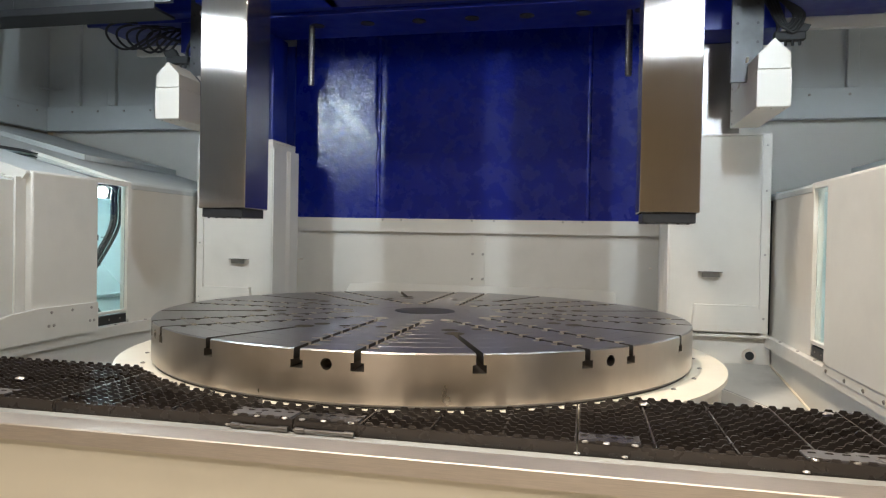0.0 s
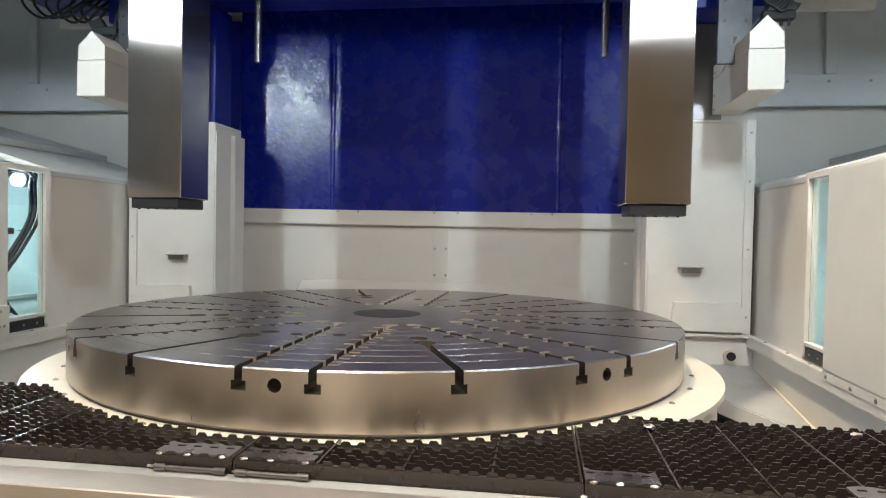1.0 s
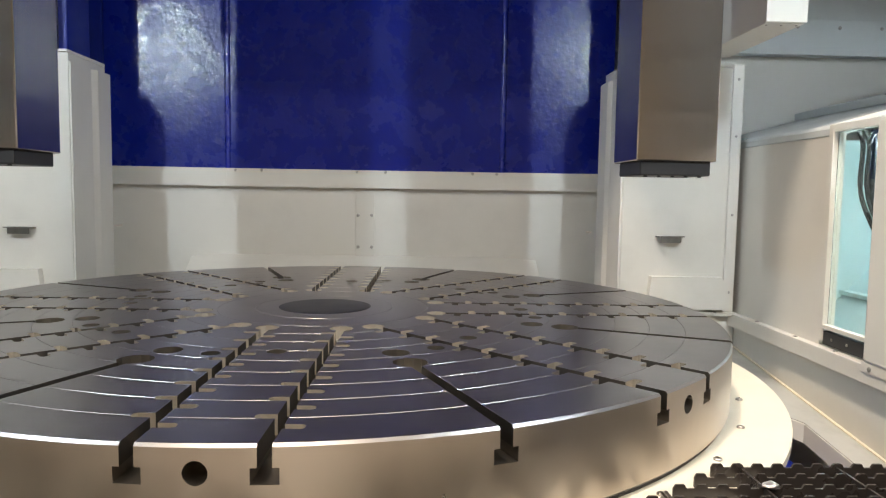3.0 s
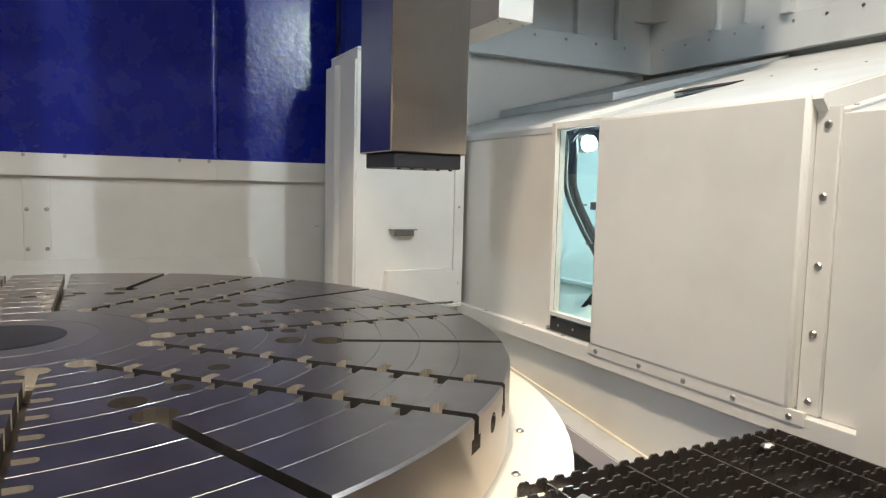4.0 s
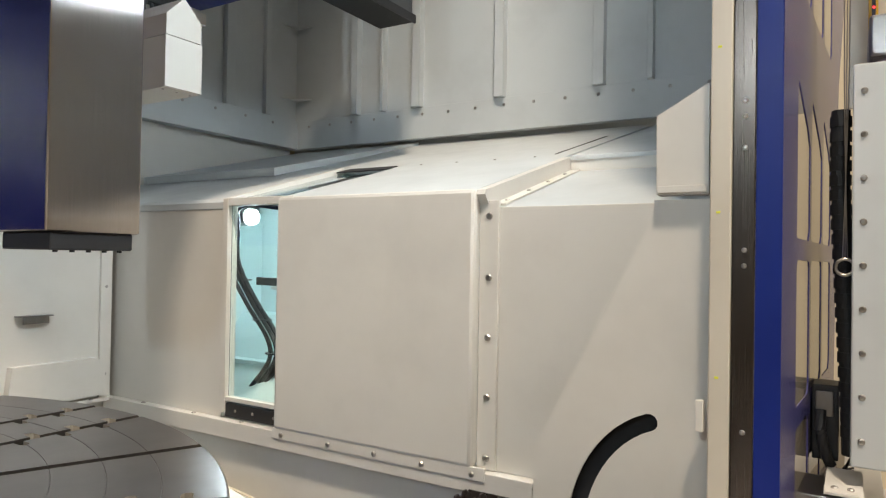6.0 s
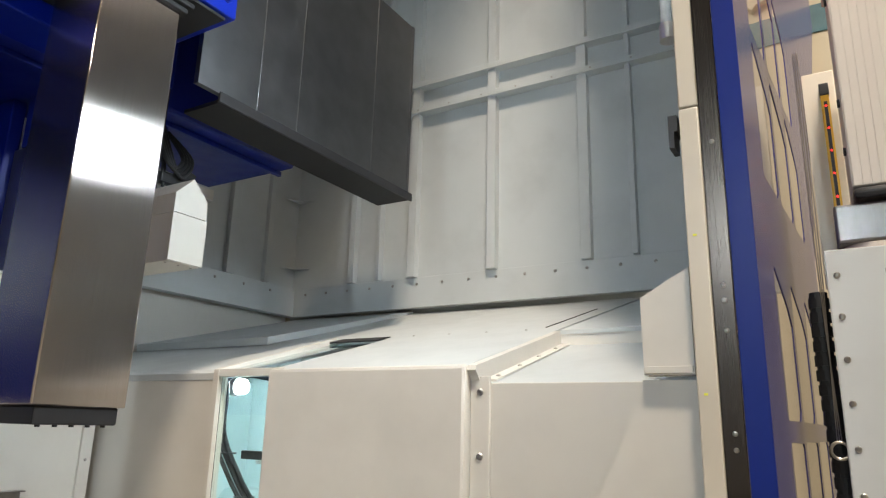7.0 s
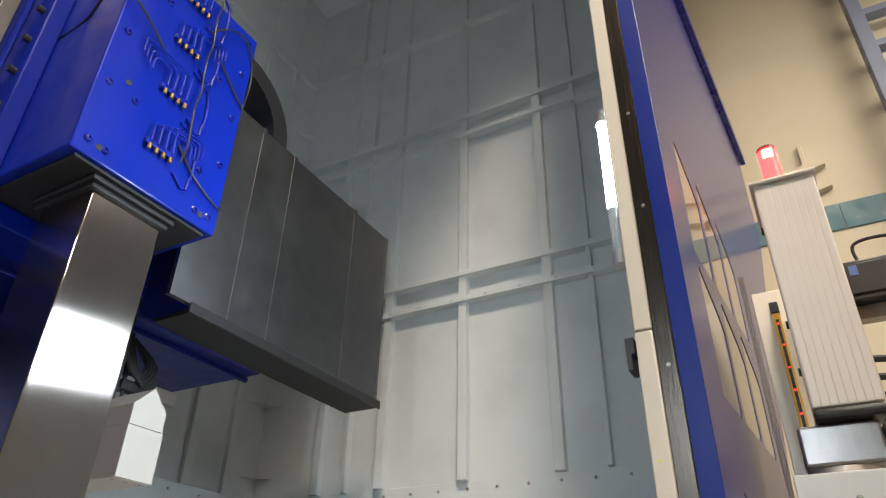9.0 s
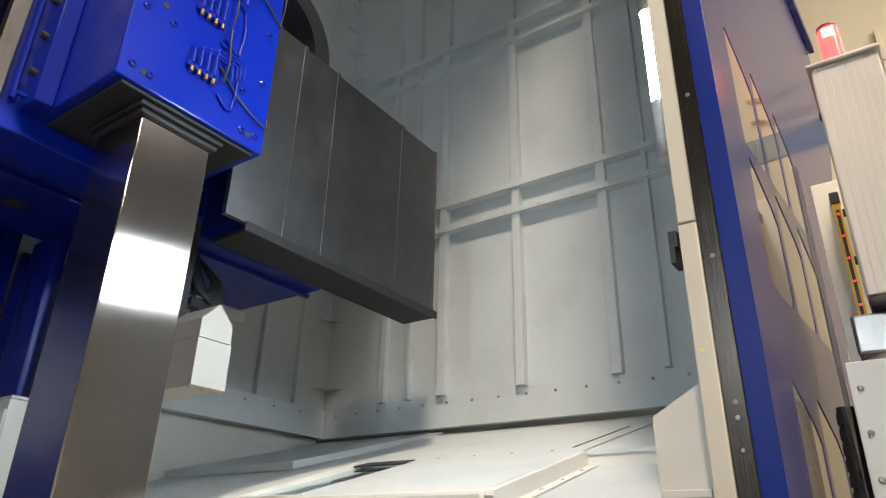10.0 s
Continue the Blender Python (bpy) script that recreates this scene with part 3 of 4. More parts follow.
# ---- rotary table ----
def rotary_table():
    cx, cy = TC
    R, top, low = 1.537, 1.078, 0.862
    t = thing("rotary_table", (cx, cy, low), "large round machined steel rotary table with radial T-slots", "table")
    turn = radians(-1.0)
    prof = [(0.0, low), (R - 0.012, low), (R, low + 0.012), (R, top - 0.006), (R - 0.006, top)]
    for r in (1.39, 1.27, 1.15, 1.03, 0.91, 0.79, 0.67, 0.55, 0.42, 0.275):
        prof += [(r + 0.0016, top), (r, top - 0.002), (r - 0.0016, top)]
    prof += [(0.0, top)]
    seg = 160
    bm = bmesh.new()
    rings = []
    for r, z in prof:
        if r == 0:
            rings.append([bm.verts.new((cx, cy, z))])
        else:
            rings.append([bm.verts.new((cx + r * math.cos(k * math.tau / seg), cy + r * math.sin(k * math.tau / seg), z)) for k in range(seg)])
    for a, b in zip(rings, rings[1:]):
        for k in range(seg):
            n = (k + 1) % seg
            if len(a) == 1:
                bm.faces.new((a[0], b[n], b[k]))
            elif len(b) == 1:
                bm.faces.new((a[k], a[n], b[0]))
            else:
                bm.faces.new((a[k], a[n], b[n], b[k]))
    body = part("table_body", bm, TOPSTEEL, t, "turned steel plate with notched slots")

    def at(a, s, o):
        """A point s along the ray at angle a, o to its left."""
        return (cx + s * math.cos(a) - o * math.sin(a), cy + s * math.sin(a) + o * math.cos(a))

    rounds = []
    necks, tees, holes, bores = bmesh.new(), bmesh.new(), bmesh.new(), bmesh.new()
    h = 0.014
    for k in range(8):
        a = turn + k * math.tau / 8
        for off in (-0.127, 0.127):
            line = [(0.490, off - h)]
            for j in range(8):                        # right side, outwards
                s = 0.535 + 0.12 * j
                line += [(s - 0.014, off - h), (s - 0.014, off - h - 0.036), (s - 0.008, off - h - 0.044), (s + 0.008, off - h - 0.044), (s + 0.014, off - h - 0.036), (s + 0.014, off - h)]
            line += [(1.6, off - h), (1.6, off + h)]
            for j in reversed(range(8)):              # left side, back inwards
                s = 0.595 + 0.12 * j
                line += [(s + 0.014, off + h), (s + 0.014, off + h + 0.036), (s + 0.008, off + h + 0.044), (s - 0.008, off + h + 0.044), (s - 0.014, off + h + 0.036), (s - 0.014, off + h)]
            line += [(0.490, off + h)]
            line += [(0.478, off + 0.034), (0.455, off + 0.040), (0.430, off + 0.032), (0.417, off + 0.012), (0.417, off - 0.012), (0.430, off - 0.032), (0.455, off - 0.040), (0.478, off - 0.034)]
            add_prism(necks, [at(a, s, o) for s, o in line], "z", top - 0.046, top + 0.02)
            add_prism(tees, [at(a, s, o) for s, o in ((0.46, off - 0.027), (1.6, off - 0.027), (1.6, off + 0.027), (0.46, off + 0.027))], "z", top - 0.078, top - 0.0455)
        c = a + math.tau / 16
        w = 0.015
        line = [(1.03, -w), (1.6, -w), (1.6, w), (1.03, w)] + [(0.985 + 0.05 * math.cos(q), 0.05 * math.sin(q)) for q in [radians(v) for v in range(30, 331, 30)]]
        add_prism(necks, [at(c, s, o) for s, o in line], "z", top - 0.046, top + 0.02)
        add_prism(tees, [at(c, s, o) for s, o in ((1.0, -0.028), (1.6, -0.028), (1.6, 0.028), (1.0, 0.028))], "z", top - 0.078, top - 0.0455)
        rounds.append(Vector((0.985 * math.cos(c), 0.985 * math.sin(c))))
        for r, da, rr in ((0.865, 0.0, 0.042), (0.855, 0.16, 0.028), (0.80, -0.02 + math.tau / 16, 0.030)):
            rounds.append(Vector((r * math.cos(c + da), r * math.sin(c + da))))
            add_prism(holes, [(cx + r * math.cos(c + da) + rr * math.cos(q * math.tau / 20), cy + r * math.sin(c + da) + rr * math.sin(q * math.tau / 20)) for q in range(20)], "z", top - 0.05, top + 0.02)
        p = at(a, R - 0.02, 0)
        bmesh.ops.create_cone(bores, cap_ends=True, segments=20, radius1=0.024, radius2=0.024, depth=0.16,
                              matrix=Matrix.Translation((p[0], p[1], 1.023)) @ Matrix.Rotation(a, 4, "Z") @ Matrix.Rotation(radians(90), 4, "Y"))
    carve(body, necks, tees, holes, bores)
    # the rim is turned the other way than the face; slot walls are milled, with light and shade put into their tones:
    # notches bright, long walls dark
    low_local = 0.02
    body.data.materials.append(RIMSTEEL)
    body.data.materials.append(LITNOTCH)
    body.data.materials.append(SHADEDSLOT)
    body.data.materials.append(SHADEDRECESS)
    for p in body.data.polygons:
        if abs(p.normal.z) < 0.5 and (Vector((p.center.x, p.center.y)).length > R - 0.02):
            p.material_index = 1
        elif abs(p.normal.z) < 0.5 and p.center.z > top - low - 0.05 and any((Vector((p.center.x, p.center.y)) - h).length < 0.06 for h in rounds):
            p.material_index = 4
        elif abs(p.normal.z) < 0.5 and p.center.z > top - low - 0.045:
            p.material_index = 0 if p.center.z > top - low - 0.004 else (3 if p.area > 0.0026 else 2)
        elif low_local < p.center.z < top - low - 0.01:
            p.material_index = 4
    cap = part("centre_cap", cyl((cx, cy, top - 0.0032), 0.185, 0.008, "z", 64), CAPDARK, t, "dark round cap in the table's middle")
    part("recess_ring", cyl((cx, cy, top - 0.0016), 0.172, 0.006, "z", 64), CAPDARK, cap)
    return t


rotary_table()

ring = thing("table_base", (TC[0], TC[1], 0.20), "cream painted round base flange under the rotary table", "base")
part("flange", cyl((TC[0], TC[1], 0.842), 1.715, 0.024, "z", 128), CREAM, ring)
part("drum", cyl((TC[0], TC[1], 0.515), 1.685, 0.63, "z", 128), CREAM, ring)
part("gap_ring", cyl((TC[0], TC[1], 0.858), 1.525, 0.012, "z", 128), BLACK, ring)
bolts(ring, [(TC[0] + 1.575 * math.cos(k * math.tau / 32 + 0.06), TC[1] + 1.575 * math.sin(k * math.tau / 32 + 0.06), 0.854) for k in range(32)], (0, 0, 1), 0.012)
part("foot_block", box(-1.6, 0.5, 5.4, 5.7, 0.20, 0.80, 0.01), CASTBLUE, ring, "blue cast foot of the table base")
structure("blue_bed", box(0.80, 1.09, 2.6, 4.6, 0.20, 0.36, 0.01), CASTBLUE, "blue painted machine bed beside the table base", "bed")


# ---- serrated grating platform ----
GZ, GH = 0.887, 0.062


def serrated(x0, x1, y, parent):
    n = max(1, int(round((x1 - x0) / 0.05)))
    p = (x1 - x0) / n
    poly = [(x0, GZ - GH)]
    for k in range(n):
        a = x0 + k * p
        poly += [(a, GZ - 0.010), (a + p * 0.10, GZ - 0.0012), (a + p * 0.14, GZ), (a + p * 0.50, GZ), (a + p * 0.54, GZ - 0.0012), (a + p * 0.64, GZ - 0.010)]
    poly += [(x1, GZ - 0.010), (x1, GZ - GH)]
    part("serrated_bar", prism(poly, "y", y - 0.003, y + 0.003), GRATING, parent)


def reach(y, x0, x1):
    """The stretches of a bar at y that lie outside the round cut-out."""
    d = 1.600 ** 2 - (y - TC[1]) ** 2
    if d <= 0:
        return [(x0, x1)]
    w = math.sqrt(d)
    out = [(x0, min(x1, TC[0] - w)), (max(x0, TC[0] + w), x1)]
    return [(a, b) for a, b in out if b - a > 0.03]


CROSS = [-0.545 + 0.2435 * k for k in range(-10, 7)]


def ragged(x0, x1, y0, y1, z0, z1, rng, n=9):
    """A thin torn sheet with an uneven outline."""
    front = [(x0 + (x1 - x0) * k / n, y0 + rng.uniform(-0.003, 0.003)) for k in range(n + 1)]
    back = [(x1 - (x1 - x0) * k / n, y1 + rng.uniform(-0.016, 0.010)) for k in range(n + 1)]
    return prism(front + back, "z", z0, z1)


def spatter(x, y, z, r, rng):
    """A flattened, lumpy drop of weld metal."""
    bm = bmesh.new()
    bmesh.ops.create_icosphere(bm, subdivisions=2, radius=1.0)
    for v in bm.verts:
        v.co *= rng.uniform(0.75, 1.15)
        v.co = Vector((x + v.co.x * r, y + v.co.y * r * 0.7, z + v.co.z * r * 0.4))
    return bm


def grating(x0, x1, plate, drops):
    rng = random.Random(int(x0 * 100))
    g = thing("grating_panel", ((x0 + x1) / 2, 2.6, GZ - GH), "dark brown serrated steel grating panel in front of the table", "grating", "walkway gratings")
    for k in range(12):
        y = 2.354 + 0.0605 * k
        for a, b in reach(y, x0 + 0.004, x1 - 0.004):
            serrated(a, b, y, g)
    for x in [x0 + 0.006, x1 - 0.006] + [c for c in CROSS if x0 + 0.06 < c < x1 - 0.06]:
        end = 3.022
        d = 1.600 ** 2 - (x - TC[0]) ** 2
        if d > 0:
            end = min(end, TC[1] - math.sqrt(d))
        if end > 2.40:
            part("cross_bar", box(x - 0.003, x + 0.003, 2.352, end, GZ - GH, GZ - 0.007, 0), GRATING, g)
            part("stub", box(x - 0.004, x + 0.004, 2.343, 2.3505, GZ - 0.040, GZ - 0.022, 0.001), GRATING, g)
    part("front_plate", box(x0 + 0.002, x1 - 0.002, 2.346, 2.3505, GZ - 0.044, GZ - 0.010, 0.001), GRATING, g)
    for a, b in plate:
        w = part("step_plate", ragged(a, b, 2.357, 2.450, GZ - 0.0095, GZ - 0.0035, rng), WORN, g, "worn grey film over the bars")
        for x in (a + 0.02, a + 0.45 * (b - a), b - 0.02):
            part("weld", spatter(x, 2.350, GZ - 0.006, 0.012, rng), ALU, w)
        for x in (a - 0.004, b - 0.05):
            part("weld", spatter(x, 2.345, GZ - 0.043, 0.012, rng), ALU, w)
    for x, y in drops:
        part("weld", spatter(x, y, GZ + 0.002, 0.022, rng), ALU, g, "silvery weld spatter")
    return g


for x0, x1, plate, drops in [(-3.02, -2.006, [(-2.55, -2.25)], [(-2.4, 2.6)]), (-2.006, -1.032, [(-1.275, -1.045)], []), (-1.032, -0.058, [(-1.02, -0.80)], []),
                             (-0.058, 1.03, [(-0.054, 0.14), (0.62, 0.92)], [(0.195, 2.889), (0.86, 2.93)])]:
    grating(x0, x1, plate, drops)
for x0 in (-1.262, -1.02):
    pin = thing("hinge_pin", (x0, 2.333, 0.839), "oily steel hinge rod under the grating's edge", "hinge", "grating hinges")
    part("rod", cyl((x0 + 0.11, 2.333, 0.8465), 0.0075, 0.21, "x", 14), DARKSTEEL, pin)
    for x in (x0 + 0.02, x0 + 0.20):
        part("knuckle", cyl((x, 2.333, 0.8465), 0.011, 0.035, "x", 14), DARKSTEEL, pin)

# ---- front sill ----
sill = thing("front_sill", (CX, 2.2, 0), "cream front sill of the machine with a stainless cap", "sill")
part("apron", box(-2.955, 0.932, 2.185, 2.25, 0.0, 0.815, 0.003), CREAM, sill)
part("cap", prism([(2.168, 0.838), (2.165, 0.834), (2.165, 0.783), (2.185, 0.777), (2.185, 0.826), (2.288, 0.826), (2.288, 0.838)], "x", -2.955, 0.932), STAINLESS, sill, "stainless steel capping strip")
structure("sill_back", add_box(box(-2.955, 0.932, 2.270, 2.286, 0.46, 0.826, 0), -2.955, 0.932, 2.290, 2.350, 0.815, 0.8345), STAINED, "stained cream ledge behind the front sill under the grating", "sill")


# ---- rams, heads, cross rail ----
def head(s):
    X = side(s, HEADS)
    h = thing("tool_head", (X(0.41), 4.4, 3.29), "bright blue painted tool head with lubrication pipes and a steel ram", "machine head", "tool heads")
    slide = part("ram", box(X(0.242), X(0.566), 4.10, 4.42, 1.69, 3.45, 0.005), RAM, h, "square ground steel ram")
    part("end_plate", box(X(0.262), X(0.548), 4.112, 4.40, 1.632, 1.69, 0.006), BLACK, slide, "black end plate")
    for k in range(5):
        part("screw", cyl((X(0.29 + 0.055 * k), 4.13, 1.629), 0.008, 0.008, "z", 8), BLACK, slide)
    part("front_block", box(X(0.06), X(0.775), 4.02, 4.62, 3.30, 4.53, 0.008), BRIGHTBLUE, h)
    part("saddle", box(X(-0.10), X(0.93), 4.60, 4.85, 3.20, 4.75, 0.01), BRIGHTBLUE, h, "blue saddle plate")
    part("flange", box(X(-0.02), X(0.06), 4.46, 4.60, 3.30, 4.75, 0.008), BRIGHTBLUE, h)
    part("way_strip", box(X(-0.165), X(-0.10), 4.57, 4.63, 3.28, 4.75, 0.003), DARKSTEEL, h, "ground steel way strip")
    part("oil_line", tube([(X(-0.06), 4.58, 4.7), (X(-0.06), 4.58, 3.45), (X(-0.04), 4.57, 3.36), (X(0.05), 4.5, 3.34)], 0.012, 8), BRIGHTBLUE, h)
    wp = part("wiper", box(X(0.205), X(0.60), 4.06, 4.46, 3.262, 3.284, 0.006), RUBBER, h, "black wiper frame round the ram")
    part("under_plate", box(X(0.10), X(0.735), 4.04, 4.59, 3.285, 3.2985, 0.002), RUBBER, h, "oily black plate under the head")
    part("wiper_lip", box(X(0.222), X(0.586), 4.08, 4.44, 3.240, 3.262, 0.006), RUBBER, wp)
    bolts(h, [(X(x), 4.02, z) for x in (0.115, 0.72) for z in (3.37, 3.66, 3.95, 4.24, 4.46)] + [(X(x), 4.02, z) for x, z in ((0.19, 3.365), (0.645, 3.365), (0.24, 3.66), (0.25, 4.28), (0.62, 3.56), (0.6, 4.1))], (0, -1, 0), 0.017, BLUE)
    for x, z in ((0.165, 3.36), (0.68, 3.36), (0.19, 3.72)):
        part("bore", cyl((X(x), 4.019, z), 0.014, 0.004, "y", 14), SHADEBLACK, h)
    # oil distributors with their pipes
    for n, (x, z) in enumerate(((0.40, 3.52), (0.395, 3.82), (0.39, 4.12), (0.385, 4.40))):
        d = part("distributor", box(X(x - 0.075), X(x + 0.075), 4.00, 4.018, z - 0.012, z + 0.012, 0.003), BRIGHTBLUE, h)
        for k in range(4):
            q = x - 0.054 + 0.036 * k
            part("nipple", cyl((X(q), 3.998, z - 0.026), 0.0085, 0.026, "z", 10), BRASS, d, "brass nipple")
            part("stud", cyl((X(q), 3.998, z + 0.032), 0.007, 0.05, "z", 8), BRIGHTBLUE, d)
            up = z + 0.10 + 0.018 * k
            run = -1 if n % 2 else 1
            end = x + run * (0.14 + 0.02 * k)
            part("oil_pipe", tube([(X(q), 3.998, z + 0.05), (X(q), 3.998, up - 0.02), (X(q + run * 0.02), 3.998, up), (X(end - run * 0.02), 3.998, up + 0.01), (X(end), 3.998, up - 0.02), (X(end), 3.998, up - 0.07)], 0.0045, 6, 4), BRIGHTBLUE, d)
        part("cable", tube([(X(x + 0.10), 3.995, z - 0.01), (X(x + 0.11), 3.99, z + 0.10), (X(x + 0.10), 3.99, z + 0.22), (X(x + 0.10), 3.995, z + 0.29)], 0.0045, 6, 5), BLACK, d, "black cable")
        part("conduit", tube([(X(x + 0.09), 4.012, z - 0.06), (X(x + 0.17), 4.012, z - 0.10), (X(x + 0.17), 4.012, z + 0.14), (X(x + 0.06), 4.012, z + 0.20)], 0.007, 6, 3), BRIGHTBLUE, d)
    part("cable", tube([(X(0.30), 4.008, 3.99), (X(0.02), 4.008, 4.14), (X(0.06), 4.3, 4.10), (X(0.05), 4.6, 4.05)], 0.006, 6, 6), BLACK, h, "black cable along the head")
    part("cable", tube([(X(0.48), 4.008, 3.60), (X(0.60), 4.010, 3.50), (X(0.74), 4.010, 3.44), (X(0.784), 4.03, 3.48), (X(0.784), 4.1, 3.75)], 0.005, 6, 6), BLACK, h)
    part("cable", tube([(X(0.48), 4.0, 4.30), (X(0.58), 4.0, 4.42), (X(0.70), 4.0, 4.44), (X(0.783), 4.02, 4.30), (X(0.783), 4.03, 4.08), (X(0.74), 4.010, 4.06), (X(0.55), 4.010, 4.22)], 0.005, 6, 6), BLACK, h)
    part("fitting", cyl((X(0.70), 4.1, 4.56), 0.02, 0.07, "z", 12), STAINLESS, h)
    for k in range(7):
        part("stud", cyl((X(-0.035), 4.52, 3.45 + 0.19 * k), 0.017, 0.03, "x", 12), BLACK, h, "black stud")
    bolts(h, [(X(x), 4.60, 3.12 + 0.23 * k) for k in range(7) for x in (0.87,)], (0, -1, 0), 0.018)


def rail_cover(s):
    X = side(s)
    c = thing("rail_cover", (X(1.7), 4.5, 3.0), "grey sheet steel telescopic cover over the cross rail", "guard", "rail covers")
    edges = [0.80, 1.16, 1.44, 2.08, 2.47]
    for k, (a, b) in enumerate(zip(edges, edges[1:])):
        z = 4.31 - 0.004 * k
        part("cover_sheet", prism([(4.25 + 0.006 * k, 3.085), (4.28 + 0.006 * k, 3.085), (4.28 + 0.006 * k, z - 0.03), (4.95, z - 0.03), (4.95, z), (4.256 + 0.006 * k, z), (4.25 + 0.006 * k, z - 0.006)], "x", X(a), X(b + 0.01)), COVER, c)
        part("fold", box(X(b - 0.018), X(b + 0.004), 4.2465 + 0.006 * k, 4.30, 3.085, 4.31 - 0.004 * k, 0.001), COVER, c)
    part("tray", box(X(0.93), X(2.47), 4.26, 4.50, 3.046, 3.066, 0.003), RUBBER, c, "dark tray under the cover")
    part("end_sheet", box(X(2.462), X(2.478), 4.29, 4.36, 3.085, 4.27, 0.003), COVER, c)
    for x in (1.1, 1.75, 2.4):
        part("hanger", box(X(x - 0.02), X(x + 0.02), 4.30, 4.34, 3.066, 3.12, 0.002), BLACK, c)
    part("tray_lip", box(X(0.92), X(2.49), 4.244, 4.256, 3.045, 3.095, 0.002), BLACK, c)
    arc = [(X(0.98 + 0.43 * math.cos(w)), 4.45, 4.38 + 0.42 * math.sin(w)) for w in [radians(v) for v in range(-10, 150, 8)]]
    bm = bmesh.new()
    rings = []
    for p in arc:
        q = Vector(p)
        d = (q - Vector((X(0.98), 4.45, 4.38)))
        n = q + d.normalized() * -0.12
        rings.append([bm.verts.new((v.x, y, v.z)) for v, y in ((q, 4.33), (q, 4.53), (n, 4.53), (n, 4.33))])
    for a, b in zip(rings, rings[1:]):
        for k in range(4):
            bm.faces.new((a[k], a[(k + 1) % 4], b[(k + 1) % 4], b[k]))
    bm.faces.new(rings[0])
    bm.faces.new(rings[-1])
    solid("cable_carrier", bm, BLACK, "black curved cable carrier behind the blue head", "cable carrier", "cable carriers")


for s in (1, -1):
    head(s)
    rail_cover(s)

rail = thing("cross_rail", (CX, 5.1, 3.2), "blue painted cross rail spanning the machine columns", "beam")
part("beam", box(2 * CX - 2.05, 2.05, 4.86, 5.66, 3.22, 4.7, 0.02), CASTBLUE, rail)
part("edge_strip", box(2 * CX - 2.05, 2.05, 4.97, 5.0, 3.19, 3.22, 0.004), CASTBLUE, rail)
for s in (1, -1):
    X = side(s)
    part("end_frame", box(X(0.9), X(2.1), 5.66, 5.72, 3.14, 3.22, 0.006), WHITE, rail, "white frame rail under the beam's end")
for k in range(7):
    part("recess", cyl((-2.2 + 0.42 * k, 5.3, 3.218), 0.055, 0.008, "z", 24), SHADEBLACK, rail)
bel = thing("bellows", (CX, 4.7, 3.3), "black folded bellows between the tool heads", "bellows")
bm = bmesh.new()
for k in range(26):
    x = CX - 0.86 + k * 0.066
    add_prism(bm, [(x, 4.86), (x, 4.74), (x + 0.033, 4.70), (x + 0.066, 4.74), (x + 0.066, 4.86)], "z", 3.30, 4.62)
part("folds", bm, RUBBER, bel)
part("guide_rail", box(CX - 0.9, CX + 0.9, 4.66, 4.86, 4.62, 4.72, 0.004), STAINLESS, bel, "ground steel guide rail")
part("guide_rail", box(CX - 0.9, CX + 0.9, 4.60, 4.86, 3.20, 3.29, 0.004), DARKSTEEL, bel)


